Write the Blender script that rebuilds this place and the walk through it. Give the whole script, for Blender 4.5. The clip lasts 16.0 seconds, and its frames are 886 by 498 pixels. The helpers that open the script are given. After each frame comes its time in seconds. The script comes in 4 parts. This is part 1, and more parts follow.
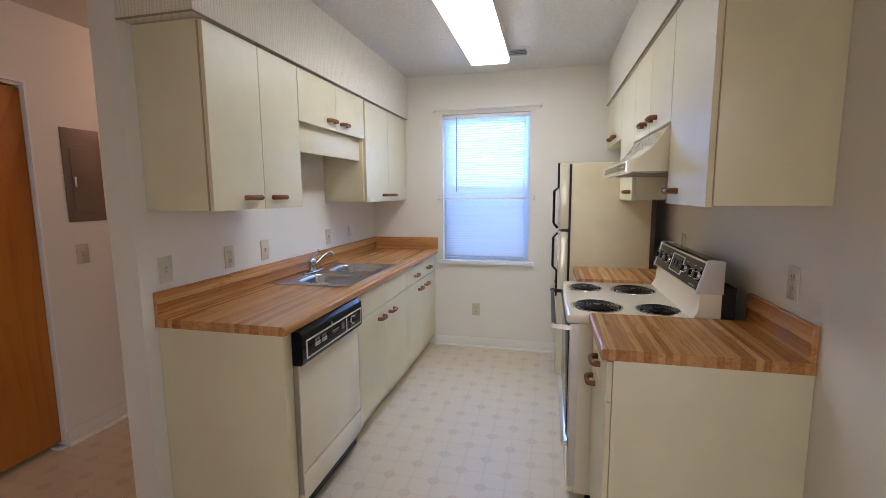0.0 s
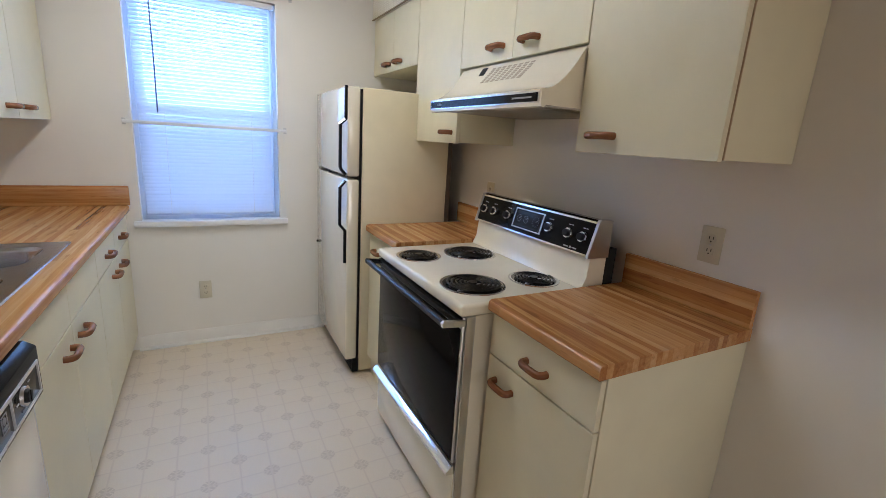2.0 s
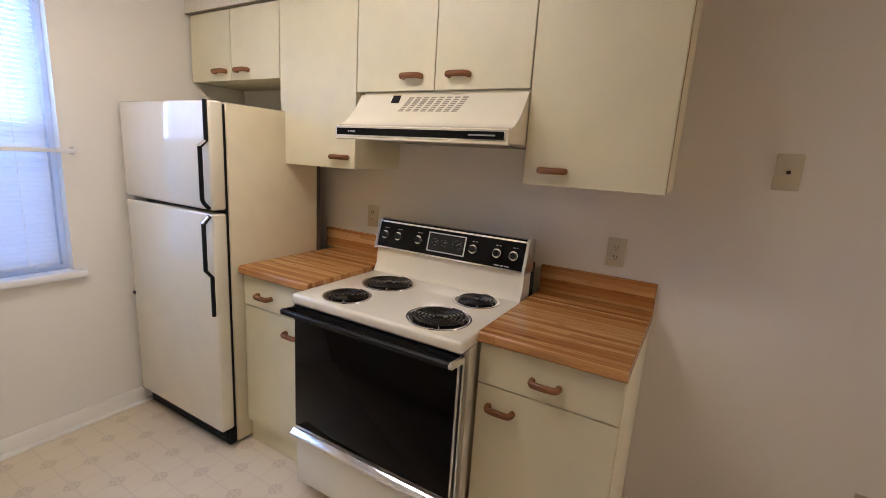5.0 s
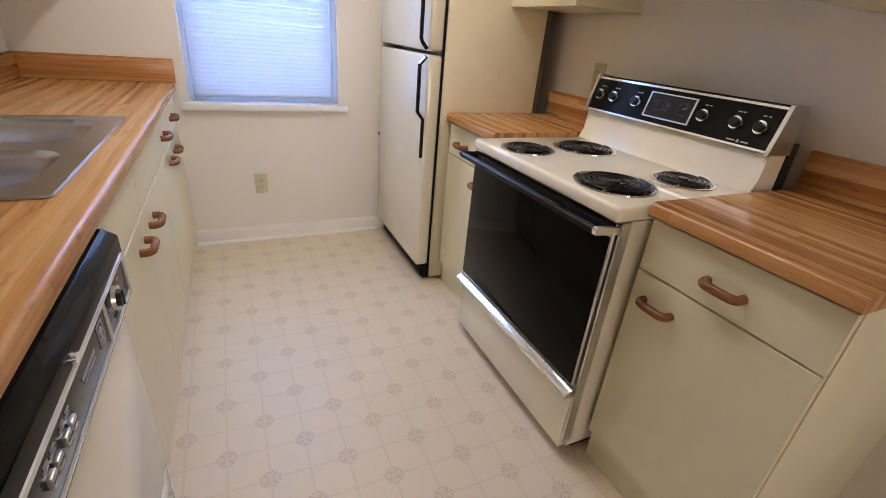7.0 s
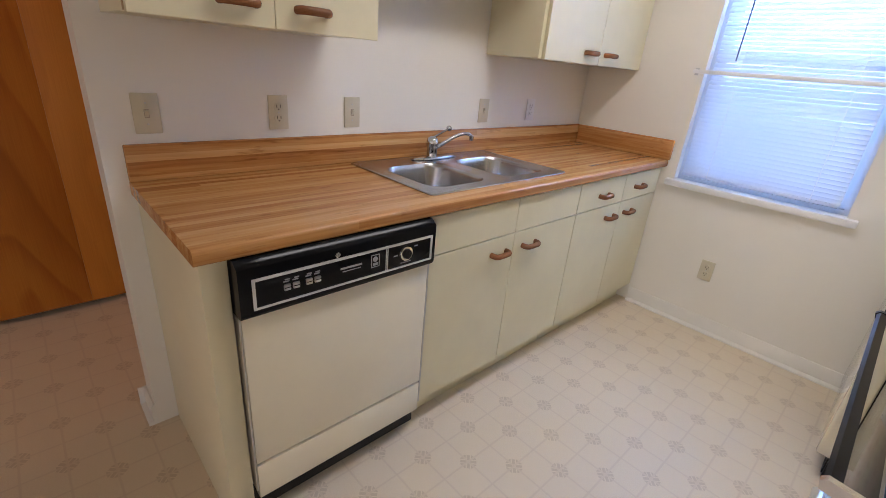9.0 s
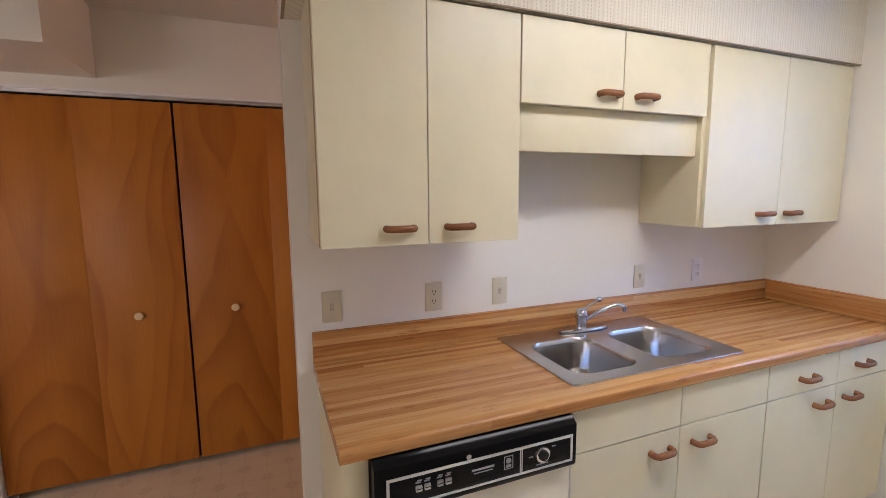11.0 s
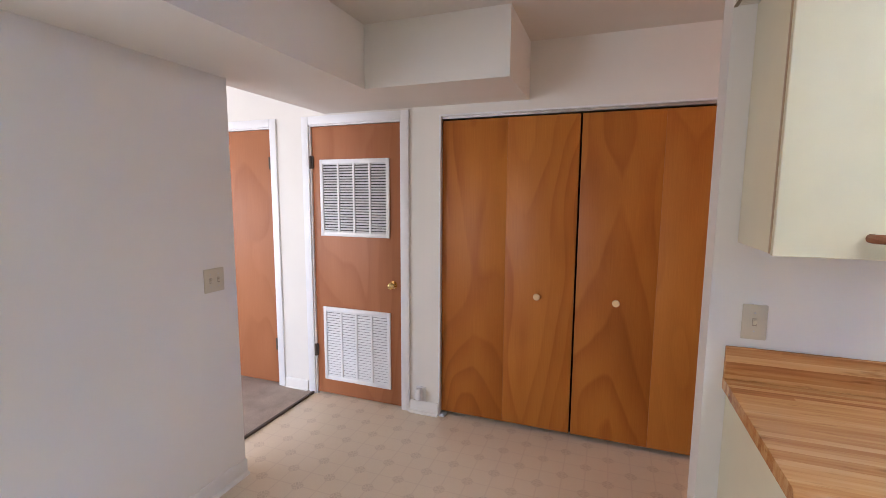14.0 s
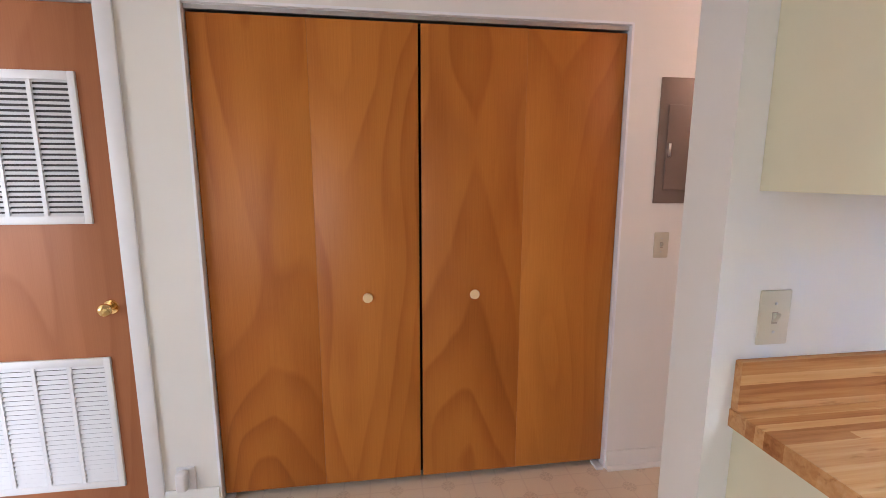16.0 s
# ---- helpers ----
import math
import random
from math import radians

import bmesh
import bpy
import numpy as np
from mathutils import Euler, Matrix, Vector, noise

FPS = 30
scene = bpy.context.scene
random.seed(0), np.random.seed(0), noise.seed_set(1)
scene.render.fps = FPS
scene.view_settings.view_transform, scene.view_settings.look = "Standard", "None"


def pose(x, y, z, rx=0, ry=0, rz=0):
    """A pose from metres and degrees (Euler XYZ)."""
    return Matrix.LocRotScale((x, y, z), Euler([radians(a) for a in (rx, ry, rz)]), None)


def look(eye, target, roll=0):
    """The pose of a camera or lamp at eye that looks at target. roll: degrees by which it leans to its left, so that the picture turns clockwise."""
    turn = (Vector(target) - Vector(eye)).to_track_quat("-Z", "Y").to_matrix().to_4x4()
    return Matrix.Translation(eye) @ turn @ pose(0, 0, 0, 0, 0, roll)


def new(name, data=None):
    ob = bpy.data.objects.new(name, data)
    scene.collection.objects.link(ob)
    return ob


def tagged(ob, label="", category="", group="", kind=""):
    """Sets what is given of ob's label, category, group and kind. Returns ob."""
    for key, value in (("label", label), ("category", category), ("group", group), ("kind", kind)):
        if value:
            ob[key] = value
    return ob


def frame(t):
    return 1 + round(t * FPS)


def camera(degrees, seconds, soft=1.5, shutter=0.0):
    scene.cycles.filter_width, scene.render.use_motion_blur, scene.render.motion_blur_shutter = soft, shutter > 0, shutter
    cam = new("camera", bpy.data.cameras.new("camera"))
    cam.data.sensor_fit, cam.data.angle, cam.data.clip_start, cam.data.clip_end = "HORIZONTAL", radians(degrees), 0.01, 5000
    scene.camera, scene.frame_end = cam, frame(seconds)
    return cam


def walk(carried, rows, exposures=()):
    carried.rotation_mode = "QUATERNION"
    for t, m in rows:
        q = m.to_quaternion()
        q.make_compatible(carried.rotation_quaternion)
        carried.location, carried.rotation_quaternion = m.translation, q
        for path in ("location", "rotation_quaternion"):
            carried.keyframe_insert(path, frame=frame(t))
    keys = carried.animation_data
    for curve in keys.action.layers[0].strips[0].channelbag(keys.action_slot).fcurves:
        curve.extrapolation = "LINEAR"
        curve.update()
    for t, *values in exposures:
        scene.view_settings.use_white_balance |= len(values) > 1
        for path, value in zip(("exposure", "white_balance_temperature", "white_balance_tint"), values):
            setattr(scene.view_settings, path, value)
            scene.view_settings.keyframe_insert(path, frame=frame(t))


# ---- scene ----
cam = camera(90.0, 16.0, soft=0.5)
PATH = [
    (0, (1.105, 0.892, 1.423), (0.648, 2.824, 1.172), -0.4),
    (0.5, (1.033, 1.011, 1.367), (0.689, 2.937, 0.952), 1.3),
    (1, (0.855, 1.17, 1.342), (0.811, 3.101, 0.821), 4.2),
    (1.5, (0.736, 1.475, 1.349), (1.205, 3.352, 0.838), 4.4),
    (2, (0.523, 1.76, 1.383), (1.45, 3.467, 0.907), 3.7),
    (2.5, (0.35, 1.974, 1.478), (1.689, 3.423, 1.149), 2.2),
    (3, (0.279, 2.164, 1.535), (1.829, 3.419, 1.396), 1.1),
    (3.2, (0.178, 2.226, 1.547), (1.79, 3.404, 1.426), 1.4),
    (5.3, (0.052, 2.285, 1.416), (1.748, 3.242, 0.962), 4.2),
    (5.5, (0.062, 2.283, 1.393), (1.752, 3.234, 0.903), 4.5),
    (6, (0.128, 2.263, 1.326), (1.676, 3.367, 0.706), 4.1),
    (6.5, (0.239, 2.223, 1.246), (1.464, 3.582, 0.438), 4.2),
    (7, (0.362, 2.121, 1.239), (1.164, 3.733, 0.367), 5.2),
    (7.5, (0.578, 2.091, 1.252), (0.707, 3.874, 0.355), 2.3),
    (8, (0.761, 2.077, 1.239), (0.206, 3.755, 0.303), 2.7),
    (8.5, (0.929, 2.045, 1.272), (-0.112, 3.485, 0.355), 4.5),
    (9, (1.074, 2.165, 1.313), (-0.238, 3.46, 0.538), 5.1),
    (9.2, (1.113, 2.217, 1.329), (-0.292, 3.467, 0.647), 5.6),
    (11.3, (1.12, 2.248, 1.537), (-0.785, 2.83, 1.35), -0.6),
    (11.5, (1.113, 2.225, 1.542), (-0.831, 2.66, 1.364), -1.1),
    (12, (1.115, 2.168, 1.543), (-0.869, 2.354, 1.376), -1.1),
    (12.5, (1.122, 2.123, 1.535), (-0.87, 2.062, 1.364), -0.2),
    (13, (1.138, 2.069, 1.522), (-0.833, 1.786, 1.335), 0.6),
    (13.5, (1.146, 2.027, 1.517), (-0.781, 1.535, 1.303), 0.9),
    (14, (1.161, 1.993, 1.504), (-0.7, 1.301, 1.264), 0.3),
    (14.5, (1.12, 1.958, 1.477), (-0.719, 1.227, 1.19), 0.2),
    (15, (0.927, 1.873, 1.44), (-0.981, 1.364, 1.122), 0.4),
    (15.5, (0.646, 1.728, 1.422), (-1.32, 1.628, 1.071), 1.0),
    (16, (0.274, 1.660, 1.386), (-1.680, 1.938, 1.064), 0.1),
]
walk(cam, [(t, look(eye, target, roll)) for t, eye, target, roll in PATH],
     exposures=[(0.0, 0.83, 5700, 13), (1.0, 0.77, 5550, 11), (2.5, 0.78, 5850, 15), (3.0, 0.60, 6150, 19), (6.0, 0.95, 6500, 20), (7.5, 1.06, 6250, 18), (9.0, 0.98, 6050, 17), (11.5, 1.22, 5850, 19), (13.0, 1.60, 5250, 17), (14.5, 1.72, 5150, 13), (15.3, 1.78, 5150, 12), (16.0, 2.08, 5080, 12)])

# ---- world and lights ----
world = bpy.data.worlds.new("world")
scene.world = world
world.use_nodes = True
sky = world.node_tree.nodes.new("ShaderNodeTexSky")
sky.sky_type, sky.sun_disc, sky.sun_elevation, sky.sun_rotation = "NISHITA", False, radians(40), radians(200)
world.node_tree.links.new(sky.outputs[0], world.node_tree.nodes["Background"].inputs[0])
world.node_tree.nodes["Background"].inputs[1].default_value = 0.12


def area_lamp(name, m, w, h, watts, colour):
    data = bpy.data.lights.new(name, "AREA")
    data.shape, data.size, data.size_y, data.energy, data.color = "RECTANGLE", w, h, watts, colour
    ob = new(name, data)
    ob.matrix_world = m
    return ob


KITCHEN_LIGHT, WINDOW_LIGHT, SOUTH_FILL, EAST_FILL, ENTRY_LIGHT = 1.54, 25.0, 23.0, 26.0, 11.5
area_lamp("window_daylight", look((0.56, 5.20, 1.50), (0.56, 3.0, 1.3)), 0.95, 1.5, WINDOW_LIGHT, (0.36, 0.58, 1.0))
# Two fill lamps added out of view to brighten the hall and closets.
area_lamp("unseen_south_fill", look((1.5, -3.55, 1.45), (0.6, 1.5, 1.3)), 2.4, 1.5, SOUTH_FILL, (1.0, 0.86, 0.73))
area_lamp("unseen_east_fill", look((3.43, -1.35, 1.35), (-0.9, 0.9, 1.5)), 1.7, 1.6, EAST_FILL, (1.0, 0.89, 0.80))

# ---- materials ----

class Nodes:
    """A small wrapper to wire a material."""

    def __init__(self, name):
        self.m = bpy.data.materials.new(name)
        self.m.use_nodes = True
        self.t = self.m.node_tree
        self.bsdf = self.t.nodes["Principled BSDF"]

    def n(self, kind, **kw):
        node = self.t.nodes.new("ShaderNode" + kind)
        for k, v in kw.items():
            if k == "op":
                node.operation = v
            elif k == "blend":
                node.data_type, node.blend_type = "RGBA", v
            else:
                node.inputs[k].default_value = v
        return node

    def l(self, a, b):
        self.t.links.new(a, b)

    def position(self, scale=(1, 1, 1), rot=(0, 0, 0)):
        g = self.n("NewGeometry")
        mp = self.n("Mapping")
        mp.inputs["Scale"].default_value = scale
        mp.inputs["Rotation"].default_value = rot
        self.l(g.outputs["Position"], mp.inputs["Vector"])
        return mp.outputs[0]

    def noise(self, vec, scale, detail=4, rough=0.55, distort=0.0):
        nz = self.n("TexNoise", Scale=scale, Detail=detail, Roughness=rough, Distortion=distort)
        self.l(vec, nz.inputs["Vector"])
        return nz.outputs["Fac"]

    def ramp(self, fac, stops):
        r = self.n("ValToRGB")
        while len(r.color_ramp.elements) < len(stops):
            r.color_ramp.elements.new(0.5)
        for e, (p, c) in zip(r.color_ramp.elements, stops):
            e.position, e.color = p, (*c, 1)
        self.l(fac, r.inputs[0])
        return r.outputs[0]

    def math(self, op, a, b=None):
        m = self.n("Math", op=op)
        for k, v in enumerate((a, b)):
            if v is None:
                continue
            if isinstance(v, (int, float)):
                m.inputs[k].default_value = v
            else:
                self.l(v, m.inputs[k])
        return m.outputs[0]

    def mix(self, fac, a, b, blend="MIX"):
        x = self.n("Mix", blend=blend)
        for k, v in ((0, fac), (6, a), (7, b)):
            if isinstance(v, (int, float)):
                x.inputs[k].default_value = v
            elif isinstance(v, tuple):
                x.inputs[k].default_value = (*v, 1)
            else:
                self.l(v, x.inputs[k])
        return x.outputs[2]

    def bump(self, height, strength, distance=0.002):
        b = self.n("Bump", Strength=strength, Distance=distance)
        self.l(height, b.inputs["Height"])
        self.l(b.outputs[0], self.bsdf.inputs["Normal"])

    def put(self, colour=None, rough=None, metal=None):
        for k, v in (("Base Color", colour), ("Roughness", rough), ("Metallic", metal)):
            if v is None:
                continue
            if isinstance(v, (int, float)):
                self.bsdf.inputs[k].default_value = v
            elif isinstance(v, tuple):
                self.bsdf.inputs[k].default_value = (*v, 1)
            else:
                self.l(v, self.bsdf.inputs[k])
        return self.m


def surface(name, colour, rough=0.5, metal=0.0, vary=0.06, grain=0.15, scale=6.0, fine=180.0, spec=0.5, coat=0.0):
    """A plain surface with broad blotches and a fine grain."""
    k = Nodes(name)
    p = k.position()
    broad, small = k.noise(p, scale, 3), k.noise(p, fine, 2)
    dark = tuple(c * (1 - vary) for c in colour)
    lite = tuple(min(1, c * (1 + vary * 0.6)) for c in colour)
    c = k.ramp(broad, [(0.3, dark), (0.7, lite)])
    k.bump(small, grain)
    r = k.math("MULTIPLY_ADD", broad, 0.12)
    r.node.inputs[2].default_value = rough - 0.06
    k.bsdf.inputs["Specular IOR Level"].default_value = spec
    k.bsdf.inputs["Coat Weight"].default_value, k.bsdf.inputs["Coat Roughness"].default_value = coat, 0.05
    return k.put(c, r, metal)


def wall_paint(name, colour):
    k = Nodes(name)
    p = k.position()
    c = k.ramp(k.noise(p, 1.7, 4), [(0.3, tuple(v * 0.955 for v in colour)), (0.7, colour)])
    k.bump(k.noise(p, 130, 3, 0.6), 0.22, 0.0015)
    k.bsdf.inputs["Specular IOR Level"].default_value = 0.35
    return k.put(c, 0.55)


def popcorn(name, colour):
    k = Nodes(name)
    p = k.position()
    v = k.n("TexVoronoi", Scale=95.0)
    k.l(p, v.inputs["Vector"])
    h = k.math("ADD", v.outputs["Distance"], k.noise(p, 60, 4, 0.7))
    c = k.ramp(k.noise(p, 40, 4), [(0.3, tuple(q * 0.9 for q in colour)), (0.7, colour)])
    k.bump(h, 0.8, 0.006)
    return k.put(c, 0.85)


def wallpaper(name):
    """Off-white paper with upright rows of small tan dashes."""
    k = Nodes(name)
    g = k.n("NewGeometry")
    s = k.n("SeparateXYZ")
    k.l(g.outputs["Position"], s.inputs[0])
    along = k.math("ADD", s.outputs[0], s.outputs[1])
    u = k.math("FRACT", k.math("MULTIPLY", along, 1 / 0.082))
    w = k.math("FRACT", k.math("MULTIPLY", s.outputs[2], 1 / 0.0125))
    dot = k.math("LESS_THAN", w, 0.6)

    def column(at, half):
        return k.math("LESS_THAN", k.math("ABSOLUTE", k.math("SUBTRACT", u, at)), half)

    dots = k.math("MULTIPLY", k.math("MAXIMUM", k.math("MAXIMUM", column(0.10, 0.026), column(0.27, 0.026)), column(0.66, 0.026)), dot)
    bands = k.math("MAXIMUM", column(0.45, 0.075), column(0.88, 0.075))
    mask = k.math("MAXIMUM", dots, k.math("MULTIPLY", bands, 0.33))
    c = k.mix(k.math("MULTIPLY", mask, 0.60), (0.78, 0.73, 0.61), (0.36, 0.29, 0.19))
    c = k.mix(0.25, c, k.ramp(k.noise(k.position(), 30, 4), [(0.3, (0.70, 0.65, 0.53)), (0.7, (0.82, 0.78, 0.66))]))
    k.bump(mask, 0.3, 0.001)
    return k.put(c, 0.7)


def butcher_block(name, swap=False):
    """Laminate printed with narrow wooden staves that run along y."""
    k = Nodes(name)
    g = k.n("NewGeometry")
    s = k.n("SeparateXYZ")
    k.l(g.outputs["Position"], s.inputs[0])
    wave = k.math("MULTIPLY", k.math("SUBTRACT", k.noise(k.position((3, 1.2, 3)), 1.0, 2), 0.5), 0.010)
    nm = k.n("SeparateXYZ")
    k.l(g.outputs["True Normal"], nm.inputs[0])
    xs, ys = (1, 0) if swap else (0, 1)
    upright = k.math("GREATER_THAN", k.math("ABSOLUTE", nm.outputs[xs]), 0.75)
    across = k.math("ADD", k.math("ADD", k.math("MULTIPLY", s.outputs[xs], k.math("SUBTRACT", 1.0, upright)), k.math("MULTIPLY", s.outputs[2], upright)), wave)
    stave = k.math("FLOOR", k.math("MULTIPLY", across, 1 / 0.0215))
    w1 = k.n("TexWhiteNoise")
    w1.noise_dimensions = "1D"
    k.l(stave, w1.inputs["W"])
    seg = k.math("FLOOR", k.math("ADD", k.math("MULTIPLY", s.outputs[ys], 1 / 4.5), k.math("MULTIPLY", w1.outputs["Value"], 7.0)))
    w2 = k.n("TexWhiteNoise")
    w2.noise_dimensions = "2D"
    cb = k.n("CombineXYZ")
    k.l(stave, cb.inputs[0])
    k.l(seg, cb.inputs[1])
    k.l(cb.outputs[0], w2.inputs["Vector"])
    grain = k.noise(k.position((4, 90, 90) if swap else (90, 4, 90)), 1.0, 4, 0.6, 0.4)
    streak = k.math("ADD", k.math("MULTIPLY", grain, 0.55), k.math("MULTIPLY", k.noise(k.position((1.1, 38, 38) if swap else (38, 1.1, 38)), 1.0, 3, 0.5, 0.3), 0.45))
    tone = k.math("ADD", k.math("MULTIPLY", w2.outputs["Value"], 0.26), k.math("ADD", k.math("MULTIPLY", streak, 0.58), 0.12))
    c = k.ramp(tone, [(0.30, (0.23, 0.080, 0.022)), (0.46, (0.41, 0.174, 0.051)), (0.62, (0.56, 0.288, 0.099)), (0.80, (0.68, 0.425, 0.185))])
    dots = k.ramp(k.noise(k.position((9, 60, 60) if swap else (60, 9, 60)), 1.0, 3), [(0.30, (0.62, 0.55, 0.5)), (0.40, (1, 1, 1))])
    c = k.mix(0.7, c, dots, "MULTIPLY")
    k.bump(grain, 0.08, 0.0006)
    return k.put(c, k.ramp(grain, [(0, (0.17,) * 3), (1, (0.28,) * 3)]))


def luan(name, dark, mid, lite, seed=0.0, rough=0.38):
    """Rotary-cut plywood with broad pointed arches in its grain, upright."""
    k = Nodes(name)
    oi = k.n("ObjectInfo")
    rnd = oi.outputs["Random"]
    tc = k.n("TexCoord")
    g = k.n("SeparateXYZ")
    k.l(tc.outputs["Generated"], g.inputs[0])
    p = k.position((2.2, 2.2, 0.8))
    shift = k.n("CombineXYZ")
    k.l(k.math("MULTIPLY", rnd, 9.0), shift.inputs[0])
    k.l(k.math("MULTIPLY", rnd, 17.0), shift.inputs[1])
    k.l(k.math("MULTIPLY", rnd, 5.0), shift.inputs[2])
    add = k.n("VectorMath")
    k.l(p, add.inputs[0])
    k.l(shift.outputs[0], add.inputs[1])
    v = add.outputs[0]
    off = k.math("SUBTRACT", k.math("SUBTRACT", g.outputs[1], 0.30), k.math("MULTIPLY", rnd, 0.4))
    arch = k.math("POWER", k.math("ABSOLUTE", off), 1.4)
    way = k.math("SUBTRACT", k.math("MULTIPLY", k.math("GREATER_THAN", rnd, 0.45), 2.0), 1.0)
    field = k.math("ADD", k.math("ADD", k.math("MULTIPLY", g.outputs[2], 0.55), k.math("MULTIPLY", arch, way)), k.math("MULTIPLY", k.noise(v, 0.85, 1.5, 0.4, 0.35), 1.6))
    rings = k.math("FRACT", k.math("MULTIPLY", field, 4.4))
    patch = k.ramp(k.noise(v, 1.3, 2), [(0.36, (0.25,) * 3), (0.60, (1,) * 3)])
    band = k.math("MULTIPLY", k.math("MULTIPLY", k.math("POWER", rings, 2.2), k.ramp(rings, [(0.90, (1,) * 3), (1.0, (0,) * 3)])), patch)
    fine = k.noise(k.position((300, 300, 4)), 1.0, 4, 0.65)
    broad = k.noise(v, 0.8, 3)
    tone = k.math("ADD", k.math("SUBTRACT", k.math("MULTIPLY", fine, 0.20), k.math("MULTIPLY", band, 0.15)), k.math("ADD", k.math("MULTIPLY", broad, 0.60), 0.17))
    c = k.ramp(tone, [(0.20, dark), (0.45, mid), (0.70, lite)])
    k.bump(fine, 0.1, 0.0006)
    k.bsdf.inputs["Specular IOR Level"].default_value = 0.3
    return k.put(c, rough)


def vinyl(name):
    """Sheet flooring printed with a fine square grid and an octagon of leaves on every other crossing."""
    k = Nodes(name)
    g = k.n("NewGeometry")
    s = k.n("SeparateXYZ")
    k.l(g.outputs["Position"], s.inputs[0])
    P = 0.1165
    u = k.math("MULTIPLY", k.math("SUBTRACT", s.outputs[0], 0.5805), 1 / P)
    v = k.math("MULTIPLY", k.math("SUBTRACT", s.outputs[1], 3.105), 1 / P)
    iu, iv = k.math("ROUND", u), k.math("ROUND", v)
    du, dv = k.math("ABSOLUTE", k.math("SUBTRACT", u, iu)), k.math("ABSOLUTE", k.math("SUBTRACT", v, iv))
    even = k.math("LESS_THAN", k.math("ABSOLUTE", k.math("FRACT", k.math("MULTIPLY", k.math("ADD", iu, iv), 0.5))), 0.25)
    near = k.math("MINIMUM", du, dv)
    line = k.n("MapRange")
    line.inputs["From Min"].default_value, line.inputs["From Max"].default_value = 0.016, 0.040
    line.inputs["To Min"].default_value, line.inputs["To Max"].default_value = 1, 0
    k.l(near, line.inputs["Value"])
    octo = k.math("MAXIMUM", k.math("MAXIMUM", du, dv), k.math("MULTIPLY", k.math("ADD", du, dv), 0.72))
    inside = k.math("LESS_THAN", octo, 0.255)
    clear = k.math("GREATER_THAN", near, 0.030)
    far = k.math("MAXIMUM", du, dv)
    leaf = k.math("GREATER_THAN", k.math("SINE", k.math("ADD", k.math("MULTIPLY", k.math("SUBTRACT", du, dv), 34.0), 1.57)), -0.68)
    hollow = k.math("GREATER_THAN", octo, 0.06)
    motif = k.math("MULTIPLY", k.math("MULTIPLY", k.math("MULTIPLY", inside, clear), k.math("MULTIPLY", leaf, hollow)), even)
    wear = k.noise(k.position(), 7, 4)
    speck = k.noise(k.position(), 240, 3, 0.7)
    base = k.ramp(speck, [(0.3, (0.68, 0.575, 0.425)), (0.7, (0.77, 0.67, 0.51))])
    base = k.mix(k.math("MULTIPLY", wear, 0.4), base, (0.72, 0.59, 0.445))
    c = k.mix(k.math("MULTIPLY", line.outputs[0], 0.28), base, (0.53, 0.41, 0.32))
    c = k.mix(k.math("MULTIPLY", motif, 0.44), c, (0.45, 0.345, 0.245))
    k.bump(k.math("ADD", k.math("MULTIPLY", line.outputs[0], -0.6), k.math("MULTIPLY", speck, 0.4)), 0.12, 0.001)
    return k.put(c, k.ramp(wear, [(0.2, (0.36,) * 3), (0.8, (0.5,) * 3)]))


def carpet(name):
    k = Nodes(name)
    p = k.position()
    n1, n2 = k.noise(p, 150, 4, 0.75), k.noise(p, 9, 3)
    c = k.ramp(k.math("ADD", k.math("MULTIPLY", n1, 0.75), k.math("MULTIPLY", n2, 0.25)), [(0.35, (0.30, 0.245, 0.20)), (0.65, (0.68, 0.58, 0.49))])
    k.bump(n1, 1.0, 0.008)
    return k.put(c, 0.95)


def brushed(name, colour, rough):
    k = Nodes(name)
    n = k.noise(k.position((30, 200, 200)), 1.0, 3)
    k.bump(n, 0.006, 0.0003)
    k.bsdf.inputs["Metallic"].default_value = 1
    return k.put(k.ramp(k.noise(k.position(), 14, 3), [(0.3, tuple(v * 0.9 for v in colour)), (0.7, colour)]), k.ramp(n, [(0.2, (rough - 0.03,) * 3), (0.8, (rough + 0.03,) * 3)]))


def glowing(name, colour, strength):
    k = Nodes(name)
    k.bsdf.inputs["Emission Color"].default_value = (*colour, 1)
    k.bsdf.inputs["Emission Strength"].default_value = strength
    return k.put((0.8, 0.8, 0.8), 0.4)


def glass(name):
    k = Nodes(name)
    k.bsdf.inputs["Transmission Weight"].default_value = 1
    k.bsdf.inputs["IOR"].default_value = 1.45
    return k.put((0.95, 0.97, 1.0), 0.02)


def slat_plastic(name):
    k = Nodes(name)
    tr = k.n("BsdfTranslucent")
    # The slats are white; the skylight's blue is put into both colours here.
    tr.inputs["Color"].default_value = (0.62, 0.78, 0.98, 1)
    mx = k.n("MixShader")
    mx.inputs[0].default_value = 0.20
    k.put((0.70, 0.74, 0.82), 0.4)
    k.l(k.bsdf.outputs[0], mx.inputs[1])
    k.l(tr.outputs[0], mx.inputs[2])
    k.l(mx.outputs[0], k.t.nodes["Material Output"].inputs["Surface"])
    return k.m


def screen_cloth(name):
    k = Nodes(name)
    tr = k.n("BsdfTransparent")
    mx = k.n("MixShader")
    mx.inputs[0].default_value = 0.62
    k.put((0.06, 0.06, 0.07), 0.8)
    k.l(k.bsdf.outputs[0], mx.inputs[1])
    k.l(tr.outputs[0], mx.inputs[2])
    k.l(mx.outputs[0], k.t.nodes["Material Output"].inputs["Surface"])
    return k.m


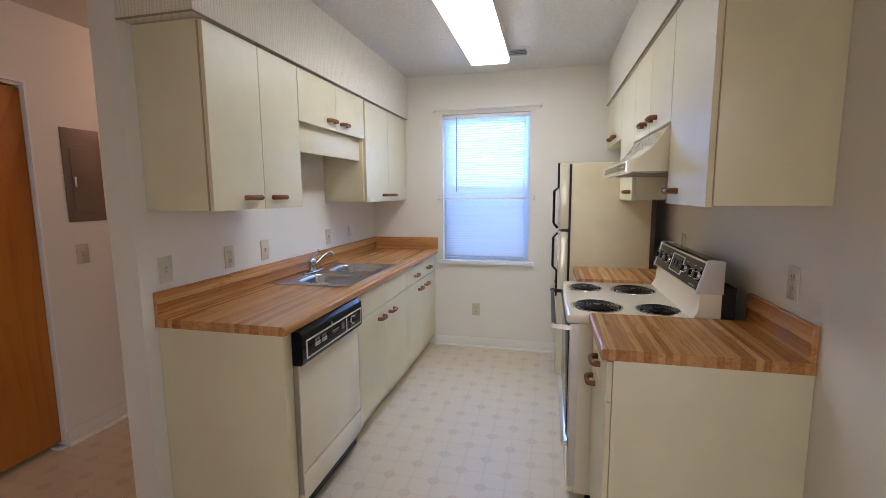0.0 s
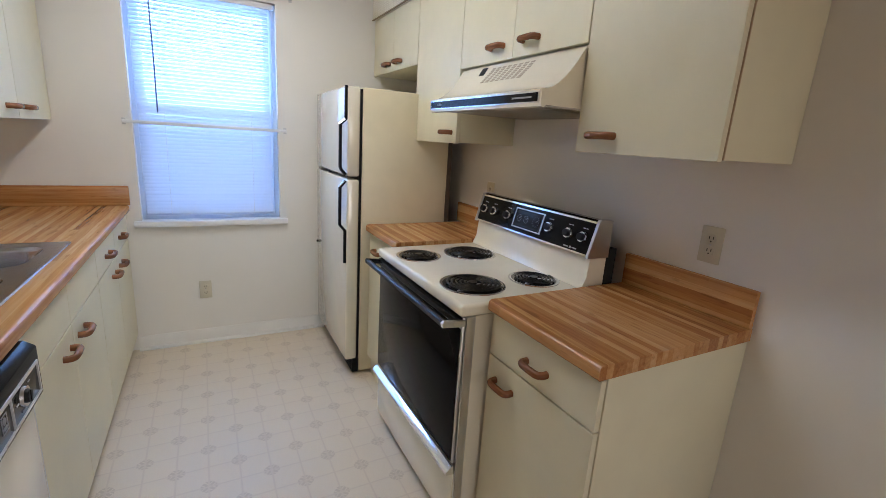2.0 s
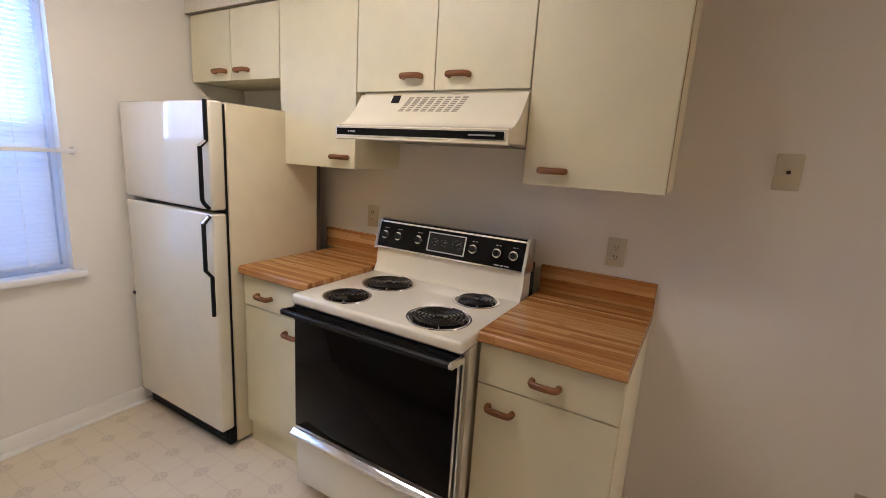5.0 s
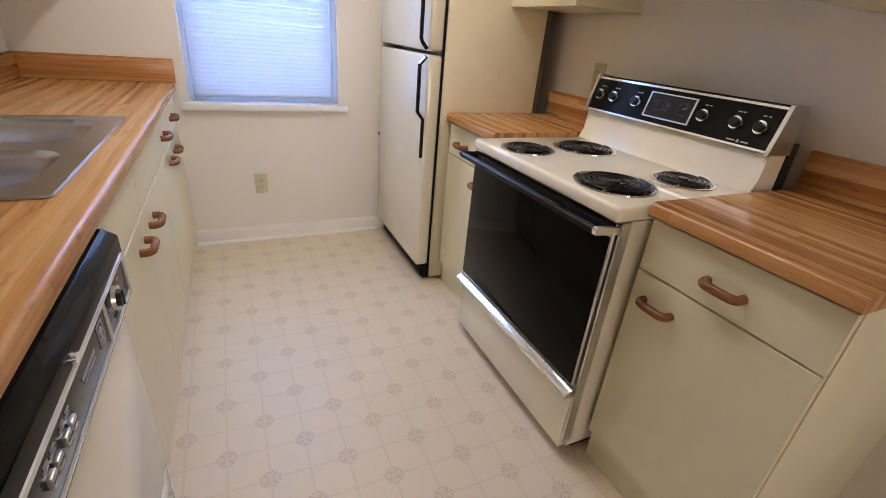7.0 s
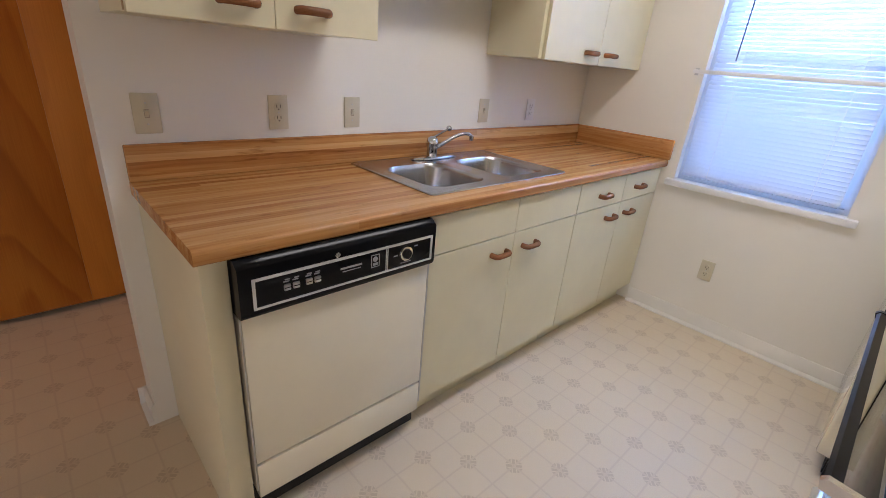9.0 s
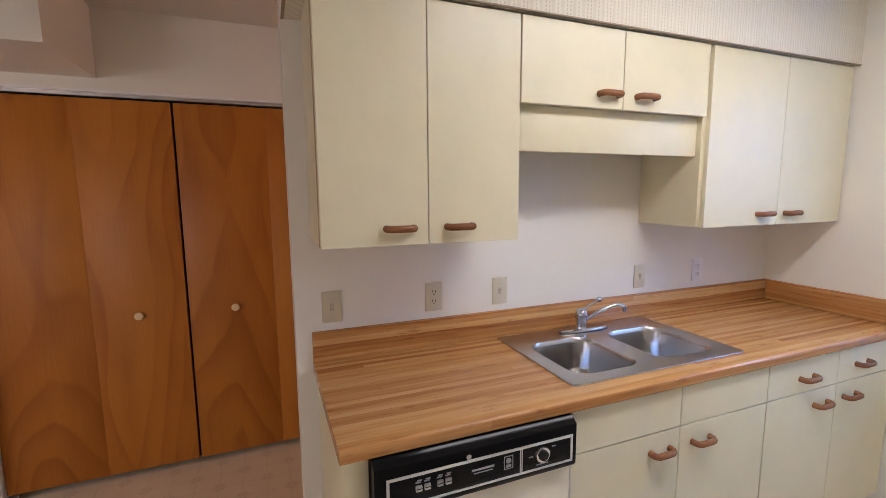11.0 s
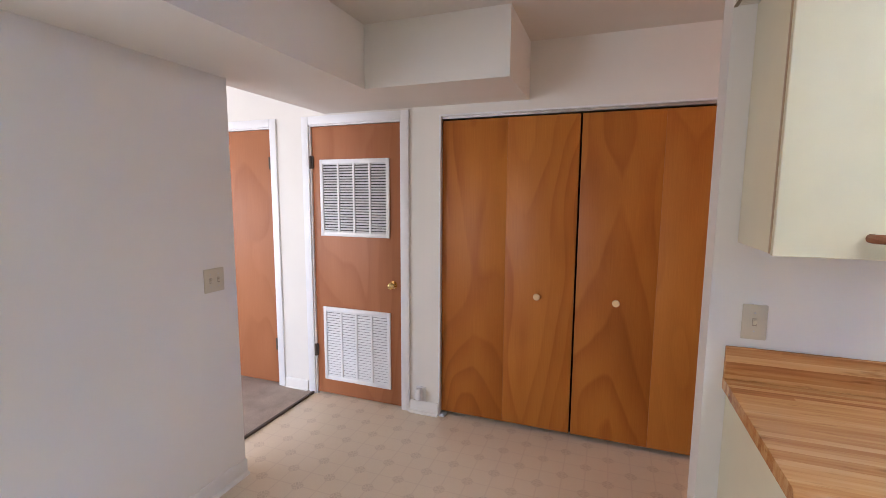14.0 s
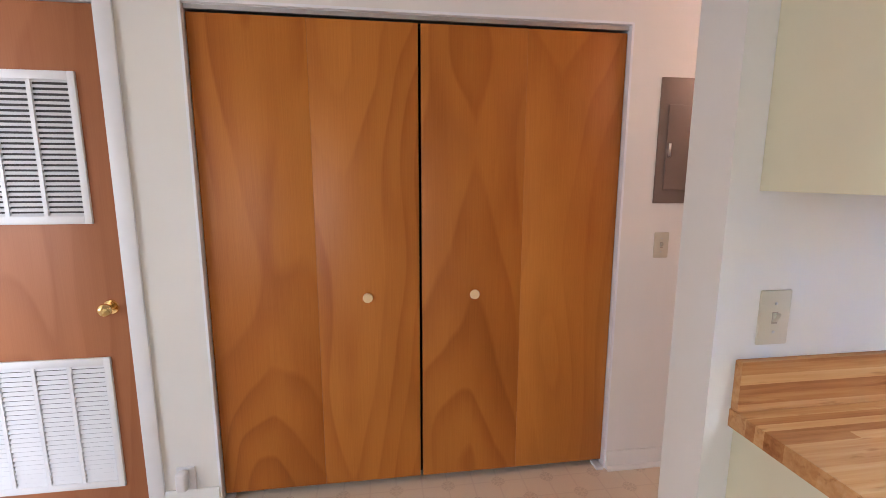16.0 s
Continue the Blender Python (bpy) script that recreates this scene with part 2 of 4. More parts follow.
def window_vinyl(name):
    """White vinyl that lets some daylight through."""
    k = Nodes(name)
    tr = k.n("BsdfTranslucent")
    tr.inputs["Color"].default_value = (0.78, 0.84, 0.92, 1)
    mx = k.n("MixShader")
    mx.inputs[0].default_value = 0.5
    k.put(k.ramp(k.noise(k.position(), 9, 3), [(0.3, (0.74, 0.75, 0.77)), (0.7, (0.80, 0.81, 0.83))]), 0.35)
    k.l(k.bsdf.outputs[0], mx.inputs[1])
    k.l(tr.outputs[0], mx.inputs[2])
    k.l(mx.outputs[0], k.t.nodes["Material Output"].inputs["Surface"])
    return k.m


VINYL_FRAME = window_vinyl("window_vinyl")
WALL = wall_paint("wall_paint", (0.82, 0.79, 0.725))
TRIM = surface("trim_paint", (0.80, 0.775, 0.72), 0.38, vary=0.04, grain=0.06)
JAMB = surface("jamb_paint", (0.84, 0.835, 0.84), 0.36, vary=0.04, grain=0.06)
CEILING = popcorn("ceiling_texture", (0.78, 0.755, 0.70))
# Off-white ceiling in weak light: its shade is put into this tan colour.
HALL_CEILING_SHADED = wall_paint("hall_ceiling_shaded_paint", (0.74, 0.69, 0.61))
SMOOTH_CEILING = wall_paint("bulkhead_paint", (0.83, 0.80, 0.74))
PAPER = wallpaper("striped_wallpaper")
PAPER_EDGE = surface("wallpaper_edge", (0.33, 0.26, 0.17), 0.7, grain=0.3)
CABINET = surface("cream_laminate", (0.75, 0.690, 0.485), 0.36, vary=0.04, grain=0.10, fine=320)
CABINET_EDGE = surface("edge_banding", (0.50, 0.36, 0.22), 0.5)
COUNTER = butcher_block("butcher_block_laminate")
COUNTER_X = butcher_block("butcher_block_laminate_cross", True)
OAK = luan("handle_oak", (0.10, 0.032, 0.013), (0.20, 0.076, 0.031), (0.30, 0.128, 0.056), rough=0.2)
DOOR_WOOD = luan("luan_plywood", (0.16, 0.040, 0.005), (0.36, 0.112, 0.012), (0.54, 0.207, 0.028))
DOOR_RED = luan("stained_door_wood", (0.22, 0.078, 0.030), (0.33, 0.125, 0.048), (0.43, 0.18, 0.075), rough=0.42)
FLOOR = vinyl("sheet_vinyl")
CARPET = carpet("hall_carpet")
ENAMEL = surface("almond_enamel", (0.85, 0.79, 0.63), 0.14, vary=0.03, grain=0.01, coat=0.5)
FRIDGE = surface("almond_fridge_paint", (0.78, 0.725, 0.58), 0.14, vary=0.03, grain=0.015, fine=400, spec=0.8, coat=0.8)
# Textured side paint, with the warm light on it put into the yellower colour.
FRIDGE_SIDE = surface("fridge_side_warm_tint", (0.73, 0.650, 0.455), 0.35, vary=0.05, grain=0.2, fine=350)
BLACK = surface("black_enamel", (0.008, 0.008, 0.009), 0.12, vary=0.2, grain=0.0, spec=0.14)
BLACK_GLASS = surface("black_oven_glass", (0.005, 0.004, 0.004), 0.08, vary=0.1, grain=0.0, spec=0.07)
BLACK_PLASTIC = surface("black_plastic", (0.010, 0.010, 0.011), 0.3, vary=0.2, grain=0.05, spec=0.2)
CHROME = surface("chrome", (0.80, 0.80, 0.82), 0.10, 1.0, vary=0.05, grain=0.0)
TAP_CHROME = surface("worn_chrome", (0.50, 0.50, 0.52), 0.12, 1.0, vary=0.08, grain=0.0)
SATIN = brushed("satin_metal", (0.62, 0.61, 0.60), 0.30)
STEEL = brushed("stainless_steel", (0.54, 0.54, 0.55), 0.25)
BRASS = surface("brass", (0.80, 0.58, 0.24), 0.18, 1.0, vary=0.06, grain=0.0)
IVORY = surface("ivory_plastic", (0.60, 0.545, 0.41), 0.35, vary=0.03, grain=0.02)
DARK_SLOT = surface("dark_slot", (0.03, 0.025, 0.02), 0.7)
WHITE_METAL = surface("white_enamelled_metal", (0.78, 0.77, 0.76), 0.35, vary=0.03, grain=0.03)
# Near-black backing stands for the shade between the grille louvres.
GRILLE_SHADE = surface("grille_gap_shade", (0.07, 0.062, 0.058), 0.9)
BREAKER = surface("grey_brown_steel", (0.21, 0.155, 0.12), 0.42, 0.25, vary=0.08)
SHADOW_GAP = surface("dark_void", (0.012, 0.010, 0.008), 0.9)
# Chrome trim whose bright reflection is painted in as a pale, half-metal colour.
BRIGHT_TRIM = surface("bright_chrome_sheen", (0.72, 0.71, 0.70), 0.32, 0.35, vary=0.05, grain=0.02)
GREY_PRINT = surface("pale_print", (0.34, 0.34, 0.35), 0.5)
COIL = surface("burner_coil", (0.014, 0.013, 0.013), 0.20, 0.0, vary=0.2, grain=0.05, spec=0.5)
BOWL = surface("stained_drip_bowl", (0.16, 0.155, 0.15), 0.18, 0.9, vary=0.3, grain=0.1)
ALUMINIUM = brushed("filter_aluminium", (0.35, 0.32, 0.27), 0.45)
TAN_GRILLE = surface("hood_slots", (0.36, 0.31, 0.23), 0.6)
PALE_WOOD = surface("pale_wood_knob", (0.82, 0.61, 0.32), 0.35)
RUBBER = surface("brown_strip", (0.10, 0.075, 0.055), 0.6)
GLASS = glass("window_glass")
SLAT = slat_plastic("blind_slat")
SCREEN = screen_cloth("insect_screen")
DIFFUSER = glowing("lamp_diffuser", (1.0, 0.95, 0.86), KITCHEN_LIGHT * 5)
OUTSIDE = glowing("outdoor_brightness", (0.24, 0.52, 1.0), 1.25)
BULB = glowing("warm_globe", (1.0, 0.57, 0.37), ENTRY_LIGHT)

# ---- building blocks ----
ORIGIN = {}


def box(bm, x0, x1, y0, y1, z0, z1, bevel=0.0, seg=2):
    m = Matrix.LocRotScale(((x0 + x1) / 2, (y0 + y1) / 2, (z0 + z1) / 2), None, (abs(x1 - x0), abs(y1 - y0), abs(z1 - z0)))
    vs = bmesh.ops.create_cube(bm, size=1, matrix=m)["verts"]
    if bevel:
        es = list({e for v in vs for e in v.link_edges})
        bmesh.ops.bevel(bm, geom=es, offset=bevel, segments=seg, affect="EDGES", profile=0.5)
    return vs


def boxes(*rows, bevel=0.0):
    bm = bmesh.new()
    for r in rows:
        box(bm, *r, bevel=bevel)
    return bm


def cyl(bm, a, b, r0, r1=None, n=20):
    a, b = Vector(a), Vector(b)
    m = Matrix.Translation((a + b) / 2) @ (b - a).to_track_quat("Z", "Y").to_matrix().to_4x4()
    bmesh.ops.create_cone(bm, cap_ends=True, segments=n, radius1=r0, radius2=r0 if r1 is None else r1, depth=(b - a).length, matrix=m)


def sweep(bm, path, ra, rb=None, n=10, up=(0, 0, 1), closed=False):
    """A tube of elliptical section along a path."""
    rb = ra if rb is None else rb
    pts = [Vector(p) for p in path]
    rings = []
    for i, p in enumerate(pts):
        a = pts[i - 1] if i or closed else p
        b = pts[(i + 1) % len(pts)] if i + 1 < len(pts) or closed else p
        d = (b - a).normalized()
        s = d.cross(Vector(up))
        s = s.normalized() if s.length > 1e-5 else d.orthogonal().normalized()
        w = s.cross(d).normalized()
        rings.append([bm.verts.new(p + s * ra * math.cos(q) + w * rb * math.sin(q)) for q in (2 * math.pi * j / n for j in range(n))])
    pairs = list(zip(rings, rings[1:])) + ([(rings[-1], rings[0])] if closed else [])
    for r0, r1 in pairs:
        for j in range(n):
            bm.faces.new((r0[j], r0[(j + 1) % n], r1[(j + 1) % n], r1[j]))
    if not closed:
        bm.faces.new(rings[0][::-1])
        bm.faces.new(rings[-1])


def prism(bm, outline, axis, lo, hi):
    """An outline in the plane across the axis, drawn out from lo to hi."""
    def at(p, q):
        return {"x": (q, p[0], p[1]), "y": (p[0], q, p[1]), "z": (p[0], p[1], q)}[axis]
    a = [bm.verts.new(at(p, lo)) for p in outline]
    b = [bm.verts.new(at(p, hi)) for p in outline]
    k = len(outline)
    for i in range(k):
        bm.faces.new((a[i], a[(i + 1) % k], b[(i + 1) % k], b[i]))
    bm.faces.new(a[::-1])
    bm.faces.new(b)


def mesh_object(name, bm, material, origin=(0, 0, 0)):
    bmesh.ops.recalc_face_normals(bm, faces=bm.faces)
    bmesh.ops.translate(bm, verts=bm.verts, vec=-Vector(origin))
    for f in bm.faces:
        f.smooth = True
    for e in bm.edges:
        if len(e.link_faces) == 2 and e.calc_face_angle(0) > radians(34):
            e.smooth = False
    me = bpy.data.meshes.new(name)
    bm.to_mesh(me)
    bm.free()
    me.materials.append(material)
    return new(name, me)


def thing(name, at, label, category, group=""):
    ob = new(name)
    ob.empty_display_size = 0.05
    ob.location = at
    ORIGIN[ob] = Vector(at)
    return tagged(ob, label, category, group)


def part(name, bm, material, parent, label=""):
    ob = mesh_object(name, bm, material, ORIGIN[parent])
    ob.parent = parent
    ORIGIN[ob] = ORIGIN[parent]
    return tagged(ob, label)


def single(name, bm, material, at, label, category, group=""):
    ob = mesh_object(name, bm, material, at)
    ob.location = at
    ORIGIN[ob] = Vector(at)
    return tagged(ob, label, category, group)


def structure(name, bm, material, label, category):
    ob = mesh_object(name, bm, material)
    ORIGIN[ob] = Vector((0, 0, 0))
    return tagged(ob, label, category, kind="structure")

# ---- structure ----
XL, XR, YN, YS, XC = -0.495, 1.902, 4.838, 0.21, -1.537
Z_KIT, Z_HALL, Z_BULK = 2.448, 2.392, 2.066
WX0, WX1, WZ0, WZ1 = 0.175, 0.945, 0.812, 2.110

structure("floor", boxes((XC - 0.12, XR + 0.12, -0.05, YN + 0.15, -0.10, 0.0)), FLOOR, "beige sheet vinyl floor with small octagon leaf motifs", "floor")
structure("hall_carpet", boxes((XC - 0.12, 3.6, -3.6, -0.05, -0.10, 0.012), bevel=0.004), CARPET, "taupe cut-pile carpet of the hallway", "carpet")
structure("carpet_strip", boxes((XC, -0.56, -0.064, -0.044, 0.0, 0.016), (0.62, XR, -0.064, -0.044, 0.0, 0.016), bevel=0.004), RUBBER, "dark brown strip at the carpet edge", "trim")
structure("wall_north", boxes((XC - 0.12, WX0, YN, YN + 0.15, -0.1, 2.6), (WX1, XR + 0.12, YN, YN + 0.15, -0.1, 2.6),
                              (WX0, WX1, YN, YN + 0.15, -0.1, WZ0), (WX0, WX1, YN, YN + 0.15, WZ1, 2.6)), WALL, "off-white painted wall with a window opening", "wall")
structure("wall_east", boxes((XR, XR + 0.12, 0.09, YN, -0.1, 2.6)), WALL, "off-white painted wall behind the stove", "wall")
structure("wall_kitchen_partition", boxes((-0.620, XL, 2.322, YN, -0.1, 2.6)), WALL, "off-white painted partition wall behind the sink counter", "wall")
structure("wall_south", boxes((-0.575, 0.62, 0.09, YS, -0.1, 2.6)), WALL, "off-white painted wall with a light switch", "wall")
D2A, D2B, ACA, ACB, CLA, CLB, DZ, DZC = -1.15, -0.378, -0.035, 0.692, 0.962, 2.708, 1.995, 2.010
w = XC - 0.12
structure("wall_west", boxes((w, XC, -3.6, D2A, -0.1, 2.6), (w, XC, D2A, D2B, DZ, 2.6), (w, XC, D2B, ACA, -0.1, 2.6), (w, XC, ACA, ACB, DZ, 2.6),
                             (w, XC, ACB, CLA, -0.1, 2.6), (w, XC, CLA, CLB, DZC, 2.6), (w, XC, CLB, YN, -0.1, 2.6)), WALL, "off-white painted wall with closet openings", "wall")
# Black sheet stands in for the unlit depth of the closets.
structure("closet_backing", boxes((w - 0.5, w - 0.45, -3.6, YN, -0.1, 2.6)), SHADOW_GAP, "near-black sheet for the shade inside the closets", "wall")
# Unseen closing walls; their openings are invented for the two fill lamps.
structure("wall_living_south", boxes((w, 0.2, -3.75, -3.6, -0.1, 2.6), (2.8, 3.6, -3.75, -3.6, -0.1, 2.6), (0.2, 2.8, -3.75, -3.6, -0.1, 0.65), (0.2, 2.8, -3.75, -3.6, 2.25, 2.6)), WALL, "unseen off-white wall with an opening added for fill light", "wall")
structure("wall_living_east", boxes((3.45, 3.6, -3.6, -2.3, -0.1, 2.6), (3.45, 3.6, -0.4, 0.09, -0.1, 2.6), (3.45, 3.6, -2.3, -0.4, -0.1, 0.45), (3.45, 3.6, -2.3, -0.4, 2.2, 2.6), (2.022, 3.45, 0.09, 0.21, -0.1, 2.6)), WALL, "unseen off-white wall with an opening added for fill light", "wall")
structure("ceiling", boxes((-0.620, XR + 0.12, 2.33, YN, Z_KIT, 2.6)), CEILING, "textured off-white kitchen ceiling", "ceiling")
structure("ceiling_hall", boxes((w, -0.620, 2.33, YN, Z_HALL, 2.6), (w, XR + 0.12, 0.09, 2.33, Z_HALL, 2.6)), HALL_CEILING_SHADED, "off-white ceiling by the closets", "ceiling")
structure("ceiling_corridor", boxes((w, 3.6, -3.6, 0.09, 2.46, 2.6)), SMOOTH_CEILING, "white ceiling of the carpeted hall", "ceiling")
structure("bulkhead", boxes((XC, XR, 0.10, 0.742, Z_BULK, Z_HALL), (XC, -0.99, 0.742, 1.526, Z_BULK, Z_HALL)), SMOOTH_CEILING, "boxed-in duct painted off-white", "bulkhead")
SOL, SOR = 2.084, 2.122
structure("soffit_sink_side", boxes((XL, -0.153, 2.328, YN, SOL, Z_KIT)), PAPER, "soffit papered with tan dashed stripes over the cabinets", "soffit")
structure("soffit_stove_side", boxes((1.555, XR, 2.328, YN, SOR, Z_KIT)), PAPER, "soffit papered with tan dashed stripes over the cabinets", "soffit")
structure("soffit_trim", boxes((-0.160, -0.150, 2.324, YN, SOL - 0.004, SOL), (XL, -0.160, 2.324, 2.334, SOL - 0.004, SOL), (1.552, 1.562, 2.324, YN, SOR - 0.004, SOR), (1.562, XR, 2.324, 2.334, SOR - 0.004, SOR)), PAPER_EDGE, "dark edge under the papered soffits", "trim")


def baseboard(name, x0, x1, y0, y1, nx, ny):
    """A board along a wall with a rounded shoe at the floor; (nx, ny) is the way into the room."""
    bm = bmesh.new()
    t, h, q = 0.013, 0.088, 0.016
    if ny:
        s = ny
        prism(bm, [(y0, 0), (y0 + s * (t + q), 0), (y0 + s * (t + q), q * 0.5), (y0 + s * (t + q * 0.5), q), (y0 + s * t, q + 0.002), (y0 + s * t, h - 0.012), (y0 + s * t * 0.45, h), (y0, h)], "x", x0, x1)
    else:
        s = nx
        prism(bm, [(x0, 0), (x0 + s * (t + q), 0), (x0 + s * (t + q), q * 0.5), (x0 + s * (t + q * 0.5), q), (x0 + s * t, q + 0.002), (x0 + s * t, h - 0.012), (x0 + s * t * 0.45, h), (x0, h)], "y", y0, y1)
    return structure(name, bm, TRIM, "cream painted baseboard", "baseboard")


baseboard("baseboard_north", 0.10, 1.30, YN, YN, 0, -1)
baseboard("baseboard_east", XR, XR, YS + 0.03, 2.385, -1, 0)
baseboard("baseboard_south", -0.575, 0.62, YS, YS, 0, 1)
baseboard("baseboard_partition_end", -0.620, XL, 2.322, 2.322, 0, -1)
baseboard("baseboard_partition_hall", -0.620, -0.620, 2.293, YN, -1, 0)
baseboard("baseboard_closet", XC, XC, CLB, YN, 1, 0)
baseboard("baseboard_closet_pier", XC, XC, 0.75, CLA, 1, 0)
baseboard("baseboard_hall", XC, XC, -0.315, -0.105, 1, 0)

# ---- window ----
win = thing("window_1", (0.56, YN, WZ0), "white double-hung window with a lowered blind", "window")
win["kind"] = "structure"
yo = YN + 0.085
part("window_frame", boxes((WX0, WX0 + 0.022, YN + 0.05, YN + 0.14, WZ0, WZ1), (WX1 - 0.022, WX1, YN + 0.05, YN + 0.14, WZ0, WZ1),
                           (WX0 + 0.022, WX1 - 0.022, YN + 0.05, YN + 0.14, WZ0, WZ0 + 0.022), (WX0 + 0.022, WX1 - 0.022, YN + 0.05, YN + 0.14, WZ1 - 0.022, WZ1)), VINYL_FRAME, win)
ZM = 1.46
for za, zb, yy in ((WZ0 + 0.022, ZM + 0.02, yo), (ZM - 0.02, WZ1 - 0.022, yo + 0.03)):
    sash = part("sash", boxes((WX0 + 0.022, WX0 + 0.062, yy, yy + 0.028, za, zb), (WX1 - 0.062, WX1 - 0.022, yy, yy + 0.028, za, zb),
                              (WX0 + 0.062, WX1 - 0.062, yy, yy + 0.028, za, za + 0.04), (WX0 + 0.062, WX1 - 0.062, yy, yy + 0.028, zb - 0.04, zb)), VINYL_FRAME, win)
    pane = part("pane", boxes((WX0 + 0.062, WX1 - 0.062, yy + 0.011, yy + 0.016, za + 0.04, zb - 0.04)), GLASS, sash)
    pane.visible_shadow = False
part("insect_screen", boxes((WX0 + 0.03, WX1 - 0.03, yo + 0.064, yo + 0.066, WZ0 + 0.02, ZM)), SCREEN, win, "grey insect screen over the lower sash")
bm = bmesh.new()
box(bm, WX0 - 0.038, WX1 + 0.045, YN - 0.035, YN + 0.05, WZ0 - 0.034, WZ0 + 0.001, bevel=0.006)
part("window_sill", bm, JAMB, win)
structure("outdoor_backdrop", boxes((-3.0, 4.0, YN + 2.0, YN + 2.05, -1.0, 5.0)), OUTSIDE, "bright overcast outdoors", "backdrop")

blind = thing("window_blind", (0.56, YN + 0.03, WZ1 - 0.03), "lowered white mini blind with closed slats", "blind")
yb = YN + 0.026
part("headrail", boxes((WX0 + 0.012, WX1 - 0.012, yb - 0.013, yb + 0.013, WZ1 - 0.034, WZ1 - 0.004), bevel=0.002), WHITE_METAL, blind)
part("bottom_rail", boxes((WX0 + 0.026, WX1 - 0.042, yb - 0.010, yb + 0.010, 0.842, 0.858), bevel=0.003), SLAT, blind)
bm = bmesh.new()
prof = [(-0.0125 + 0.0025 * q, 0.0016 * (1 - ((q - 5) / 5) ** 2)) for q in range(11)]
top = [bm.verts.new((WX0 + 0.026 - 0.56, p[0], p[1])) for p in prof]
bot = [bm.verts.new((WX1 - 0.042 - 0.56, p[0], p[1])) for p in prof]
for q in range(10):
    bm.faces.new((top[q], top[q + 1], bot[q + 1], bot[q]))
slat = mesh_object("slat", bm, SLAT)
slat.parent = blind
n_slats = 58
for q in range(n_slats):
    ob = slat if q == 0 else new("slat", slat.data)
    ob.parent = blind
    z = 0.868 + q * (WZ1 - 0.045 - 0.868) / (n_slats - 1)
    ob.location = (0, yb - (YN + 0.03), z - (WZ1 - 0.03))
    ob.rotation_euler = (radians(53 + random.uniform(-3, 3)), radians(random.uniform(-0.15, 0.15)), 0)
for xx in (0.33, 0.79):
    bm = bmesh.new()
    sweep(bm, [(xx, yb - 0.013, 0.85), (xx + 0.002, yb - 0.0135, 1.4), (xx, yb - 0.013, WZ1 - 0.03)], 0.0011, n=6, up=(0, 1, 0))
    part("ladder_cord", bm, WHITE_METAL, blind)
bm = bmesh.new()
sweep(bm, [(0.300, yb - 0.02, WZ1 - 0.03), (0.302, yb - 0.022, 1.75), (0.300, yb - 0.021, 1.435)], 0.0035, n=8, up=(0, 1, 0))
part("tilt_wand", bm, surface("smoky_wand", (0.10, 0.13, 0.20), 0.3), blind, "smoky plastic tilt wand")


def curtain_rod(x0, x1, z, label):
    rod = thing("curtain_rod", ((x0 + x1) / 2, YN, z), label, "curtain rod")
    bm = bmesh.new()
    y = YN - 0.045
    box(bm, x0, x1, y - 0.005, y + 0.005, z - 0.009, z + 0.009, bevel=0.003)
    part("rod", bm, WHITE_METAL, rod)
    for x in (x0 + 0.004, x1 - 0.004):
        bm = bmesh.new()
        box(bm, x - 0.004, x + 0.004, y + 0.005, YN, z - 0.007, z + 0.007, bevel=0.002)
        box(bm, x - 0.009, x + 0.009, YN - 0.003, YN, z - 0.018, z + 0.018, bevel=0.001)
        part("bracket", bm, SATIN, rod)


curtain_rod(0.098, 1.036, 2.150, "thin white metal curtain rod above the window")
curtain_rod(0.133, 0.990, 1.376, "thin white metal cafe rod across the blind")

# ---- lamps and ceiling fittings ----
lamp = thing("ceiling_lamp", (0.67, 3.64, Z_KIT), "lit fluorescent ceiling lamp with a white wraparound lens", "lamp")
bm = bmesh.new()
prism(bm, [(0.526, Z_KIT), (0.526, Z_KIT - 0.074), (0.814, Z_KIT - 0.074), (0.814, Z_KIT)], "y", 3.026, 4.254)
part("housing", bm, WHITE_METAL, lamp)
bm = bmesh.new()
prism(bm, [(0.530, Z_KIT - 0.073), (0.536, Z_KIT - 0.092), (0.552, Z_KIT - 0.098), (0.788, Z_KIT - 0.098), (0.804, Z_KIT - 0.092), (0.810, Z_KIT - 0.073)], "y", 3.03, 4.25)
part("lens", bm, DIFFUSER, lamp, "glowing ribbed lens")
vent = thing("ceiling_vent", (0.86, 4.33, Z_KIT), "small white ceiling air register", "vent")
part("backing", boxes((0.80, 0.935, 4.25, 4.40, Z_KIT - 0.003, Z_KIT)), DARK_SLOT, vent)
part("frame", boxes((0.785, 0.805, 4.23, 4.42, Z_KIT - 0.012, Z_KIT), (0.93, 0.95, 4.23, 4.42, Z_KIT - 0.012, Z_KIT), (0.805, 0.93, 4.23, 4.255, Z_KIT - 0.012, Z_KIT), (0.805, 0.93, 4.395, 4.42, Z_KIT - 0.012, Z_KIT)), WHITE_METAL, vent)
for q in range(4):
    bm = bmesh.new()
    y = 4.268 + q * 0.034
    prism(bm, [(y + 0.010, Z_KIT - 0.002), (y + 0.013, Z_KIT - 0.002), (y + 0.003, Z_KIT - 0.012), (y, Z_KIT - 0.012)], "x", 0.805, 0.93)
    part("slat", bm, WHITE_METAL, vent)
# Lamp out of view, added for the warm light in the passage.
globe = thing("unseen_entry_lamp", (-1.07, 3.75, Z_HALL), "unseen warm globe lamp added to light the entry passage", "lamp")
bm = bmesh.new()
cyl(bm, (-1.07, 3.75, Z_HALL), (-1.07, 3.75, Z_HALL - 0.03), 0.07)
